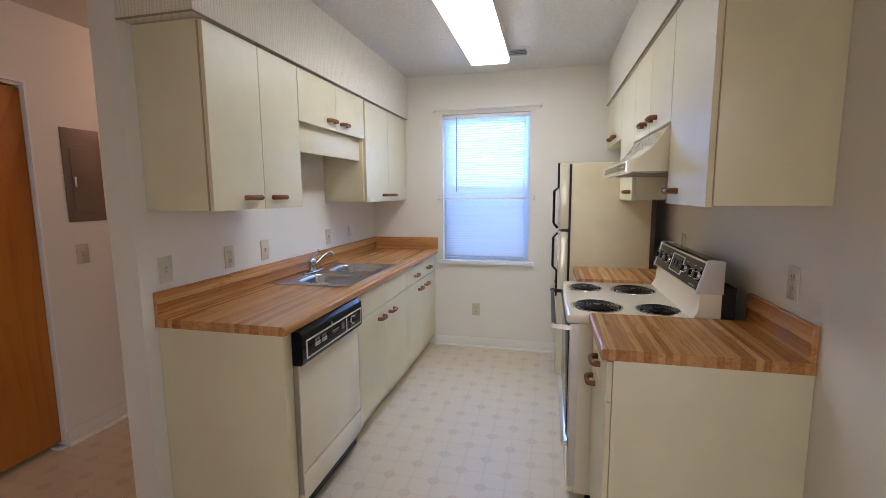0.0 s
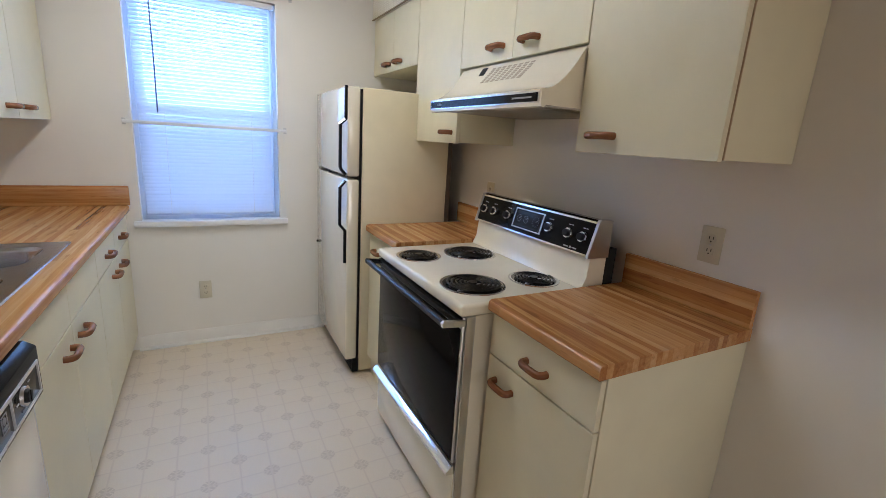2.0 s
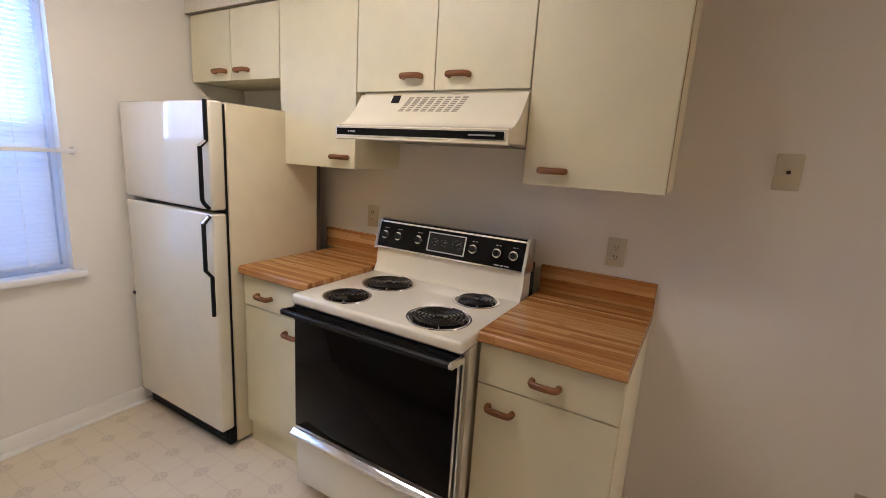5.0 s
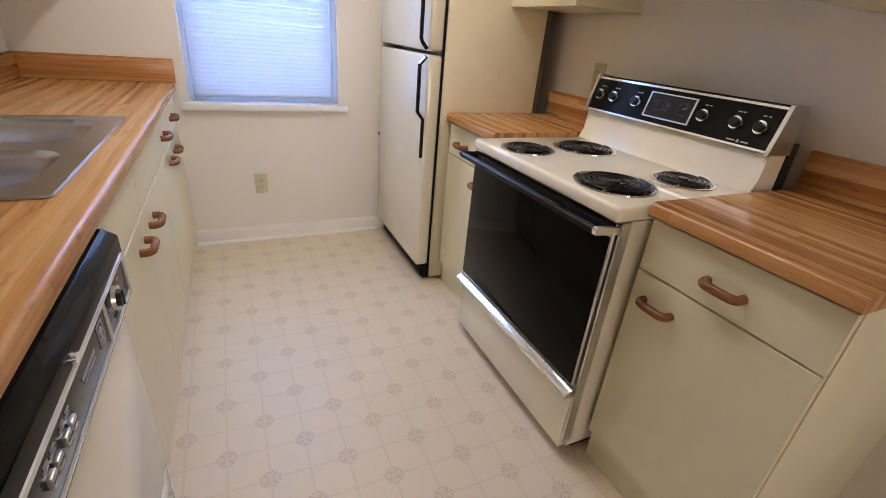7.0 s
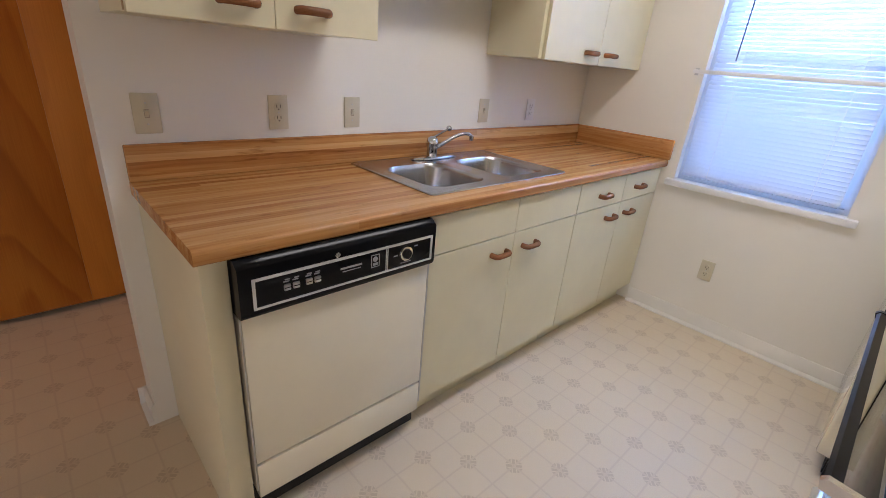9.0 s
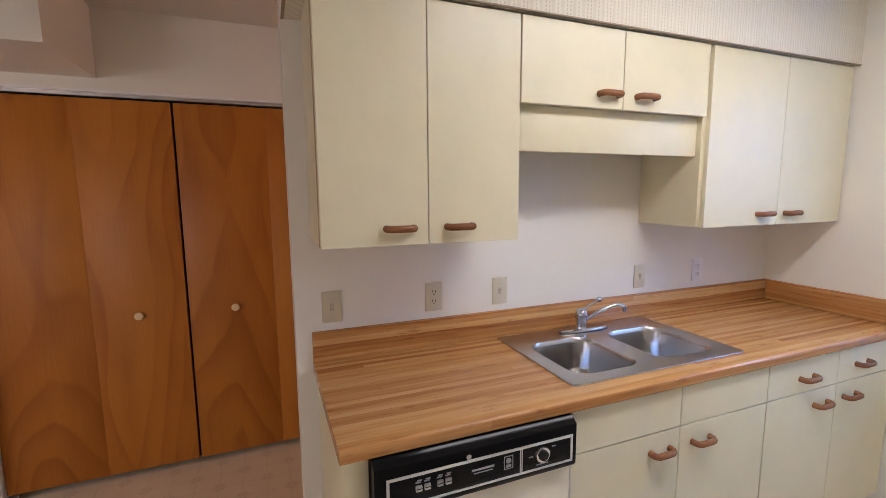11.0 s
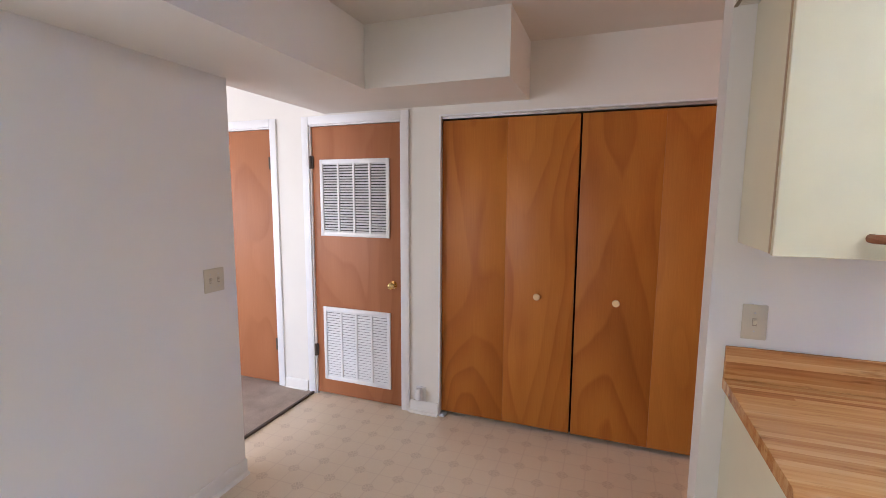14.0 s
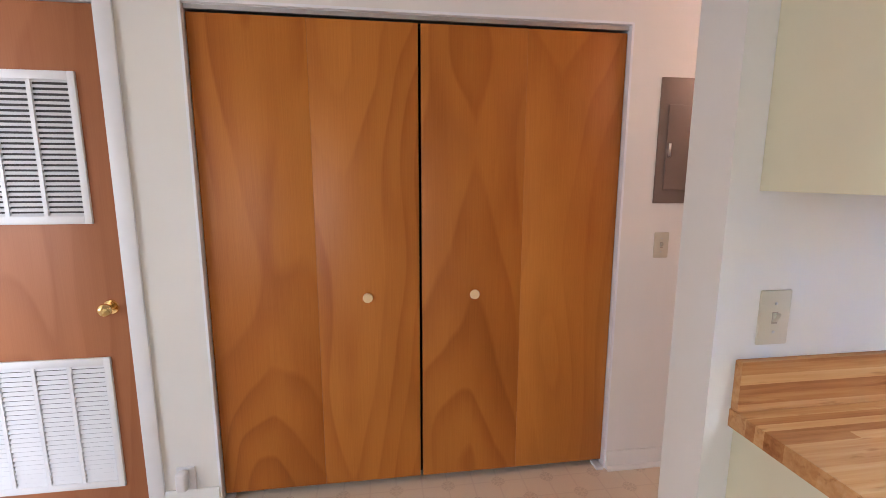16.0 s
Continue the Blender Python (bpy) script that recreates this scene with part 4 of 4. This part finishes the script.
bm = bmesh.new()
for z0, z1 in ((1.012, 1.018), (1.130, 1.137)):
    prism(bm, [(face_x(z0) - 0.004, z0), (face_x(z1) - 0.004, z1), (face_x(z1) + 0.004, z1), (face_x(z0) + 0.004, z0)], "y", SY0 + 0.014, SY1 - 0.014)
part("trim", bm, CHROME, bg)
bm = bmesh.new()
for y0, y1, z0, z1 in ((3.137, 3.142, 1.034, 1.117), (3.322, 3.327, 1.034, 1.117), (3.142, 3.322, 1.034, 1.038), (3.142, 3.322, 1.113, 1.117)):
    prism(bm, [(face_x(z0) - 0.004, z0), (face_x(z1) - 0.004, z1), (face_x(z1) + 0.002, z1), (face_x(z0) + 0.002, z0)], "y", y0, y1)
part("clock_frame", bm, SATIN, bg)
bm = bmesh.new()
prism(bm, [(face_x(1.036) - 0.0015, 1.036), (face_x(1.11) - 0.0015, 1.11), (face_x(1.11) + 0.002, 1.11), (face_x(1.036) + 0.002, 1.036)], "y", 3.142, 3.322)
clock = part("clock_window", bm, surface("smoked_glass", (0.03, 0.03, 0.03), 0.12, spec=0.2), bg)
nrm = Vector((-1, 0, tilt)).normalized()


def on_panel(y, z, d):
    return Vector((face_x(z), y, z)) + nrm * d


for y, r in ((3.288, 0.017), (3.243, 0.017), (3.178, 0.024)):
    bm = bmesh.new()
    cyl(bm, on_panel(y, 1.076, 0.0), on_panel(y, 1.076, 0.004), r, n=24)
    part("clock_dial", bm, BLACK_PLASTIC, clock)
    bm = bmesh.new()
    for q in range(12):
        a = q * math.pi / 6
        c = on_panel(y, 1.076, 0.0045) + Vector((0, math.cos(a), 0)) * r * 0.82 + Vector((tilt, 0, 1)).normalized() * math.sin(a) * r * 0.82
        cyl(bm, c, c + nrm * 0.0006, 0.0012, n=6)
    sweep(bm, [on_panel(y, 1.076, 0.0052), on_panel(y - r * 0.6, 1.076 + r * 0.3, 0.0052)], 0.0009, n=6)
    part("clock_marks", bm, GREY_PRINT, clock)
for y in (3.563, 3.488, 3.376, 3.096, 2.985, 2.911):
    bm = bmesh.new()
    cyl(bm, on_panel(y, 1.072, -0.002), on_panel(y, 1.072, 0.006), 0.0225, 0.021, n=28)
    cyl(bm, on_panel(y, 1.072, 0.006), on_panel(y, 1.072, 0.012), 0.021, 0.019, n=28)
    kn = part("knob", bm, CHROME, bg)
    bm = bmesh.new()
    cyl(bm, on_panel(y, 1.072, 0.010), on_panel(y, 1.072, 0.024), 0.0150, 0.0135, n=24)
    part("knob_cap", bm, BLACK_PLASTIC, kn)
    z0 = 1.103
    for w0, w1 in ((-0.012, -0.004), (0.0, 0.012)):
        bm = bmesh.new()
        prism(bm, [(face_x(z0) - 0.001, z0), (face_x(z0 + 0.003) - 0.001, z0 + 0.003), (face_x(z0 + 0.003) + 0.001, z0 + 0.003), (face_x(z0) + 0.001, z0)], "y", y + w0, y + w1)
        part("knob_print", bm, GREY_PRINT, bg)
for y0, y1, z0, z1 in ((2.925, 2.947, 1.024, 1.028), (2.953, 2.961, 1.022, 1.030), (2.967, 2.992, 1.024, 1.028)):
    bm = bmesh.new()
    prism(bm, [(face_x(z0) - 0.001, z0), (face_x(z1) - 0.001, z1), (face_x(z1) + 0.001, z1), (face_x(z0) + 0.001, z0)], "y", y0, y1)
    part("maker_print", bm, GREY_PRINT, bg)


def burner(x, y, r):
    bm = bmesh.new()
    n = 36
    rows = []
    for rr, dz in ((r + 0.010, 0.0010), (r + 0.0095, 0.0045), (r + 0.004, 0.0052), (r - 0.001, 0.0030)):
        rows.append([(x + rr * math.cos(2 * math.pi * q / n), y + rr * math.sin(2 * math.pi * q / n), ZT + dz) for q in range(n)])
    skin(bm, rows, close=False)
    pan = part("trim_ring", bm, CHROME, stove, "chrome trim ring")
    bm = bmesh.new()
    rows = [[(x + rr * math.cos(2 * math.pi * q / n), y + rr * math.sin(2 * math.pi * q / n), ZT + dz) for q in range(n)] for rr, dz in ((r - 0.001, 0.0030), (r * 0.7, 0.0008), (r * 0.3, 0.0006))]
    skin(bm, rows)
    part("drip_bowl", bm, BOWL, pan, "dark stained drip bowl")
    bm = bmesh.new()
    turns, steps = (5 if r > 0.1 else 4), 26
    path = []
    for q in range(turns * steps + 1):
        rr = 0.022 + (r - 0.010 - 0.022) * q / (turns * steps)
        a = 2 * math.pi * q / steps
        path.append((x + rr * math.cos(a), y + rr * math.sin(a), ZT + 0.0085))
    path.append((path[-1][0] + 0.01, path[-1][1] + 0.008, ZT + 0.001))
    sweep(bm, path, 0.0046, 0.0036, n=8)
    cyl(bm, (x, y, ZT + 0.006), (x, y, ZT + 0.012), 0.016, n=16)
    coil = part("coil", bm, COIL, pan, "black heating coil")
    bm = bmesh.new()
    for q in range(3):
        a = math.pi / 2 + q * 2 * math.pi / 3
        sweep(bm, [(x + 0.01 * math.cos(a), y + 0.01 * math.sin(a), ZT + 0.004), (x + (r - 0.004) * math.cos(a), y + (r - 0.004) * math.sin(a), ZT + 0.004)], 0.002, 0.003, n=6)
    part("coil_support", bm, SATIN, pan)


for bx, by, br in ((1.312, 3.428, 0.086), (1.560, 3.414, 0.108), (1.336, 3.022, 0.108), (1.597, 3.006, 0.086)):
    burner(bx, by, br)

bm = bmesh.new()
box(bm, SXF - 0.012, 1.245, SY0 + 0.012, SY1 - 0.006, 0.312, 0.846, bevel=0.003)
door = part("oven_door", bm, SATIN, stove)
part("door_glass", boxes((SXF - 0.0155, SXF - 0.0115, SY0 + 0.020, SY1 - 0.010, 0.318, 0.806), bevel=0.0015), BLACK_GLASS, door)
bm = bmesh.new()
prism(bm, [(SXF - 0.070, 0.844), (SXF - 0.084, 0.848), (SXF - 0.090, 0.842), (SXF - 0.088, 0.828), (SXF - 0.076, 0.824)], "y", SY0 + 0.014, SY1 - 0.020)
hd = part("door_handle", bm, BLACK_PLASTIC, door, "black full-width handle bar")
bm = bmesh.new()
prism(bm, [(SXF - 0.012, 0.846), (SXF - 0.030, 0.840), (SXF - 0.030, 0.822), (SXF - 0.012, 0.814)], "y", SY0 + 0.014, SY1 - 0.010)
part("door_top_rail", bm, BLACK, door)
for y0 in (SY0 - 0.002, SY1 - 0.030):
    bm = bmesh.new()
    prism(bm, [(SXF - 0.010, 0.842), (SXF - 0.086, 0.850), (SXF - 0.093, 0.843), (SXF - 0.090, 0.830), (SXF - 0.010, 0.822)], "y", y0, y0 + 0.012)
    part("handle_end", bm, CHROME if y0 < 3 else BLACK_PLASTIC, hd)
bm = bmesh.new()
prism(bm, [(SXF - 0.010, 0.304), (SXF - 0.018, 0.302), (SXF - 0.036, 0.286), (SXF - 0.036, 0.276), (SXF - 0.010, 0.273)], "y", SY0 + 0.006, SY1 - 0.0)
part("drawer_trim", bm, CHROME, stove, "polished chrome drawer pull strip")
bm = bmesh.new()
box(bm, SXF - 0.010, 1.245, SY0 + 0.008, SY1 - 0.008, 0.052, 0.270, bevel=0.006)
part("storage_drawer", bm, ENAMEL, stove)
part("side_trim", boxes((SXF - 0.004, 1.250, SY0, SY0 + 0.006, 0.085, 0.850)), SATIN, stove)

# ---- range hood ----
hood = thing("range_hood", (1.62, 3.22, 1.50), "almond under-cabinet range hood with a black front strip", "range hood")
HY0, HY1, HXF = 2.853, 3.600, 1.415
bm = bmesh.new()
curve = [(1.566 - (1.566 - HXF) * f, 1.684 - 0.134 * (1 - (1 - f) ** 1.9)) for f in (0, 0.15, 0.3, 0.45, 0.6, 0.75, 0.9, 1.0)]
prism(bm, [(XR - 0.002, 1.697), (1.592, 1.697), (1.592, 1.684)] + curve + [(HXF, 1.500), (HXF + 0.012, 1.497), (HXF + 0.02, 1.505), (XR - 0.002, 1.505)], "y", HY0, HY1)
shell = part("shell", bm, ENAMEL, hood)
part("front_trim", boxes((HXF - 0.003, HXF + 0.002, HY0 + 0.008, HY1 - 0.004, 1.540, 1.546), (HXF - 0.003, HXF + 0.002, HY0 + 0.008, HY1 - 0.004, 1.510, 1.514),
                         (HXF - 0.003, HXF + 0.002, HY0 + 0.008, HY0 + 0.014, 1.514, 1.540), (HXF - 0.003, HXF + 0.002, HY1 - 0.010, HY1 - 0.004, 1.514, 1.540)), CHROME, shell)
part("black_strip", boxes((HXF - 0.002, HXF + 0.002, HY0 + 0.014, HY1 - 0.010, 1.514, 1.540)), BLACK, shell)
for y0, y1, z0, z1 in ((HY0 + 0.045, HY0 + 0.145, 1.525, 1.530), (HY1 - 0.105, HY1 - 0.080, 1.524, 1.531), (HY1 - 0.075, HY1 - 0.068, 1.524, 1.531)):
    part("strip_print", boxes((HXF - 0.0028, HXF - 0.0005, y0, y1, z0, z1)), GREY_PRINT, shell)


def hood_point(f, lift=0.0):
    x, z = 1.566 - (1.566 - HXF) * f, 1.684 - 0.134 * (1 - (1 - f) ** 1.9)
    return x - lift * 0.55, z + lift * 0.8


for q in range(8):
    y = 3.105 + q * 0.0345
    for r in range(8):
        f0 = 0.05 + r * 0.036
        a, b = hood_point(f0, 0.0012), hood_point(f0 + 0.021, 0.0012)
        c, d = hood_point(f0 + 0.021, -0.002), hood_point(f0, -0.002)
        bm = bmesh.new()
        prism(bm, [a, b, c, d], "y", y - (7 - r) * 0.0035, y + 0.023 - (7 - r) * 0.0035)
        part("vent_slot", bm, TAN_GRILLE, shell)
bm = bmesh.new()
a, b, c, d = hood_point(0.02, 0.002), hood_point(0.15, 0.002), hood_point(0.15, -0.002), hood_point(0.02, -0.002)
prism(bm, [a, b, c, d], "y", 3.388, 3.426)
part("switch_plate", bm, BLACK_PLASTIC, shell)
bm = bmesh.new()
box(bm, HXF + 0.05, 1.86, HY0 + 0.10, HY1 - 0.10, 1.500, 1.506, bevel=0.002)
part("grease_filter", bm, ALUMINIUM, hood)


# ---- doors ----
def casing(parent, y0, y1, top, w=0.058):
    """Flat trim round a doorway and the jamb behind it."""
    x = XC
    for nm, a, b, z0, z1 in (("side_casing", y0 - w, y0, 0, top + w), ("side_casing", y1, y1 + w, 0, top + w), ("head_casing", y0, y1, top, top + w)):
        bm = bmesh.new()
        box(bm, x, x + 0.014, a, b, z0, z1, bevel=0.004)
        part(nm, bm, JAMB, parent)
    bm = bmesh.new()
    box(bm, x - 0.10, x, y0, y0 + 0.010, 0, top)
    box(bm, x - 0.10, x, y1 - 0.010, y1, 0, top)
    box(bm, x - 0.10, x, y0 + 0.010, y1 - 0.010, top - 0.010, top)
    part("jamb", bm, JAMB, parent)


def hinge(parent, y, z):
    bm = bmesh.new()
    cyl(bm, (XC + 0.006, y, z - 0.045), (XC + 0.006, y, z + 0.045), 0.0075, n=12)
    box(bm, XC - 0.012, XC + 0.001, y + 0.002, y + 0.016, z - 0.044, z + 0.044)
    part("hinge", bm, RUBBER, parent)


def knob(parent, y, z, material, r=0.026):
    bm = bmesh.new()
    x = XC - 0.012
    cyl(bm, (x, y, z), (x + 0.006, y, z), r * 1.15, r * 1.05, n=24)
    cyl(bm, (x + 0.006, y, z), (x + 0.030, y, z), r * 0.45, r * 0.45, n=18)
    bmesh.ops.create_uvsphere(bm, u_segments=20, v_segments=12, radius=r, matrix=Matrix.Translation((x + 0.046, y, z)) @ Matrix.Diagonal((0.72, 1, 1, 1)))
    part("door_knob", bm, material, parent)


ac = thing("door_1", (XC, 0.33, 0), "brown flush closet door with two white louvred return-air grilles", "door")
ac["kind"] = "structure"
casing(ac, ACA, ACB, DZ)
bm = bmesh.new()
box(bm, XC - 0.048, XC - 0.012, ACA + 0.013, ACB - 0.013, 0.012, DZ - 0.013, bevel=0.001)
slab = part("door_slab", bm, DOOR_RED, ac)
hinge(ac, ACA + 0.008, 1.735)
hinge(ac, ACA + 0.008, 0.345)
knob(ac, 0.622, 0.886, BRASS)
for z0, z1 in ((1.210, 1.752), (0.126, 0.684)):
    y0, y1 = 0.046, 0.598
    g = part("return_grille", boxes((XC - 0.012, XC + 0.000, y0, y0 + 0.024, z0, z1), (XC - 0.012, XC + 0.000, y1 - 0.024, y1, z0, z1),
                                    (XC - 0.012, XC + 0.000, y0 + 0.024, y1 - 0.024, z0, z0 + 0.030), (XC - 0.012, XC + 0.000, y0 + 0.024, y1 - 0.024, z1 - 0.030, z1), bevel=0.001), WHITE_METAL, slab)
    part("grille_backing", boxes((XC - 0.0125, XC - 0.0115, y0 + 0.02, y1 - 0.02, z0 + 0.02, z1 - 0.02)), GRILLE_SHADE, g)
    w4 = (y1 - y0 - 0.048) / 4
    part("grille_bars", boxes(*[(XC - 0.011, XC - 0.0005, y0 + 0.024 + q * w4 - 0.007, y0 + 0.024 + q * w4 + 0.007, z0 + 0.030, z1 - 0.030) for q in (1, 2, 3)]), WHITE_METAL, g)
    louvre = None
    n = 26
    deep = 1.0 if z0 > 1 else 1.2
    for q in range(n):
        z = z0 + 0.034 + (z1 - z0 - 0.068) * q / (n - 1)
        if louvre is None:
            bm = bmesh.new()
            prism(bm, [(-0.0050, 0.0058 * deep), (-0.0042, 0.0058 * deep + 0.0006), (0.0050, -0.0048 * deep), (0.0042, -0.0048 * deep - 0.0006)], "y", y0 + 0.024, y1 - 0.024)
            louvre = mesh_object("louvre", bm, WHITE_METAL)
            ob = louvre
        else:
            ob = new("louvre", louvre.data)
        ob.parent = g
        ob.location = Vector((XC - 0.0065, 0, z)) - ORIGIN[g]

closet = thing("door_2", (XC, 1.83, 0), "pair of orange-brown plywood bifold closet doors with pale knobs", "door")
closet["kind"] = "structure"
part("jamb", boxes((XC - 0.115, XC + 0.002, CLA - 0.002, CLA + 0.008, 0, DZC), (XC - 0.115, XC + 0.002, CLB - 0.008, CLB + 0.002, 0, DZC), (XC - 0.115, XC + 0.002, CLA + 0.008, CLB - 0.008, DZC - 0.008, DZC + 0.002)), JAMB, closet)
part("track", boxes((XC - 0.060, XC - 0.022, CLA + 0.008, CLB - 0.008, DZC - 0.024, DZC - 0.008)), SATIN, closet)
# Thin black sheet puts the shade of the door gaps into colour.
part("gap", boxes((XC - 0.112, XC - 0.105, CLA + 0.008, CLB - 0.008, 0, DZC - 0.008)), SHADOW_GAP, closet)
edges = [CLA + 0.012, 1.398, 1.826, 2.268, CLB - 0.012]
for q in range(4):
    y0, y1 = edges[q] + (0.006 if q == 2 else 0.0003), edges[q + 1] - (0.006 if q == 1 else 0.0003)
    bm = bmesh.new()
    box(bm, XC - 0.058, XC - 0.026, y0, y1, 0.032, DZC - 0.034, bevel=0.0006)
    leaf = part("door_leaf", bm, DOOR_WOOD, closet)
    if q in (1, 2):
        y = 1.602 if q == 1 else 2.058
        bm = bmesh.new()
        x = XC - 0.026
        cyl(bm, (x, y, 0.885), (x + 0.016, y, 0.885), 0.010, 0.013, n=18)
        cyl(bm, (x + 0.016, y, 0.885), (x + 0.026, y, 0.885), 0.021, 0.019, n=24)
        kb = part("knob", bm, PALE_WOOD, leaf)
        bm = bmesh.new()
        cyl(bm, (x + 0.0255, y, 0.885), (x + 0.0275, y, 0.885), 0.011, n=20)
        part("knob_face", bm, PALE_WOOD, kb)
for y in (CLA + 0.03, CLB - 0.03):
    single("floor_bracket", boxes((XC - 0.055, XC + 0.012, y - 0.020, y + 0.016, 0.0, 0.014), bevel=0.003), WHITE_METAL, (XC, y, 0), "white metal pivot bracket on the floor", "bracket")

d3 = thing("door_3", (XC, -0.76, 0), "orange-brown flush hall door, closed, in a white casing", "door")
d3["kind"] = "structure"
casing(d3, D2A, D2B, DZ)
bm = bmesh.new()
box(bm, XC - 0.048, XC - 0.012, D2A + 0.013, D2B - 0.013, 0.02, DZ - 0.013, bevel=0.001)
part("door_slab", bm, DOOR_RED, d3)
hinge(d3, D2B - 0.012, 1.735)
hinge(d3, D2B - 0.012, 0.345)


# ---- wall plates and small fittings ----
def plate(kind, at, normal, label, w=0.070, h=0.115, colour=None):
    """A wall plate built in the plane y-z facing +x and then turned."""
    ob = thing("wall_outlet" if kind == "duplex" else "phone_jack" if kind == "phone" else "light_switch", (0, 0, 0), label, "outlet" if kind == "duplex" else "phone jack" if kind == "phone" else "switch")
    ORIGIN[ob] = Vector((0, 0, 0))
    bm = bmesh.new()
    box(bm, 0, 0.006, -w / 2, w / 2, -h / 2, h / 2, bevel=0.0028)
    pl = part("cover_plate", bm, colour or IVORY, ob)
    if kind == "duplex":
        for z in (-0.019, 0.019):
            bm = bmesh.new()
            cyl(bm, (0.004, 0, z), (0.0085, 0, z), 0.0165, 0.016, n=20)
            rc = part("receptacle", bm, colour or IVORY, pl)
            bm = bmesh.new()
            box(bm, 0.006, 0.0089, -0.0075, -0.0050, z - 0.002, z + 0.008)
            box(bm, 0.006, 0.0089, 0.0050, 0.0075, z - 0.002, z + 0.008)
            cyl(bm, (0.006, 0, z - 0.008), (0.0089, 0, z - 0.008), 0.0026, n=10)
            part("slots", bm, DARK_SLOT, pl)
        screws = (0.0,)
    elif kind == "phone":
        bm = bmesh.new()
        box(bm, 0.004, 0.009, -0.009, 0.009, -0.010, 0.010, bevel=0.001)
        part("jack", bm, IVORY, pl)
        part("jack_opening", boxes((0.007, 0.0094, -0.006, 0.006, -0.006, 0.005)), DARK_SLOT, pl)
        screws = (-0.045, 0.045)
    else:
        for y in ((0,) if kind == "switch" else (-0.023, 0.023)):
            bm = bmesh.new()
            prism(bm, [(0.003, -0.010), (0.006, -0.010), (0.016, 0.008), (0.014, 0.011), (0.003, 0.010)], "y", y - 0.005, y + 0.005)
            part("toggle", bm, colour or IVORY, pl)
            part("toggle_slot", boxes((0.005, 0.0066, y - 0.0065, y + 0.0065, -0.0125, 0.0125)), TAN_GRILLE, pl)
        screws = (-0.030, 0.030)
    for z in screws:
        for y in ((0,) if kind != "double" else (-0.023, 0.023)):
            bm = bmesh.new()
            cyl(bm, (0.004, y, z), (0.0072, y, z), 0.0036, 0.0030, n=10)
            part("screw", bm, SATIN, pl)
    turn = {"+x": 0, "-x": 180, "-y": -90, "+y": 90}[normal]
    ob.matrix_world = pose(*at, 0, 0, turn)
    return ob


sw_l, out_l = "ivory toggle switch plate above the worktop", "ivory duplex outlet above the worktop"
plate("switch", (XL, 2.450, 1.104), "+x", sw_l)
plate("duplex", (XL, 2.845, 1.104), "+x", out_l)
plate("switch", (XL, 3.142, 1.102), "+x", sw_l)
plate("switch", (XL, 3.910, 1.104), "+x", sw_l)
plate("duplex", (XL, 4.297, 1.108), "+x", out_l, colour=WHITE_METAL)
plate("duplex", (XR, 2.553, 1.120), "-x", "ivory duplex outlet beside the stove")
plate("duplex", (XR, 3.790, 1.120), "-x", "ivory duplex outlet behind the stove")
plate("duplex", (XR, 1.662, 0.372), "-x", "ivory duplex outlet low on the wall")
plate("phone", (XR, 2.060, 1.468), "-x", "ivory wall phone jack plate", w=0.074, h=0.118)
plate("duplex", (0.480, YN, 0.358), "-y", "ivory duplex outlet under the window")
plate("double", (-0.437, YS, 1.090), "+y", "ivory double toggle switch plate", w=0.115)
plate("switch", (XC, 2.905, 1.085), "+x", "ivory toggle switch under the breaker panel")

pb = thing("breaker_panel", (XC, 2.955, 1.28), "grey-brown metal electrical panel recessed in the wall", "breaker panel")
bm = bmesh.new()
box(bm, XC, XC + 0.008, 2.848, 3.068, 1.272, 1.802, bevel=0.003)
part("frame", bm, BREAKER, pb)
bm = bmesh.new()
box(bm, XC + 0.006, XC + 0.016, 2.885, 3.032, 1.330, 1.690, bevel=0.004)
dd = part("door", bm, BREAKER, pb)
bm = bmesh.new()
box(bm, XC + 0.014, XC + 0.021, 2.893, 2.905, 1.47, 1.53, bevel=0.002)
part("latch", bm, CHROME, dd)

fr = thing("plug_in_freshener", (XC, 0.836, 0.14), "white plastic plug-in unit low on the wall", "air freshener")
bm = bmesh.new()
box(bm, XC, XC + 0.006, 0.800, 0.872, 0.086, 0.192, bevel=0.002)
part("outlet_plate", bm, WHITE_METAL, fr)
bm = bmesh.new()
box(bm, XC + 0.005, XC + 0.045, 0.806, 0.850, 0.100, 0.186, bevel=0.012, seg=3)
part("body", bm, WHITE_METAL, fr)
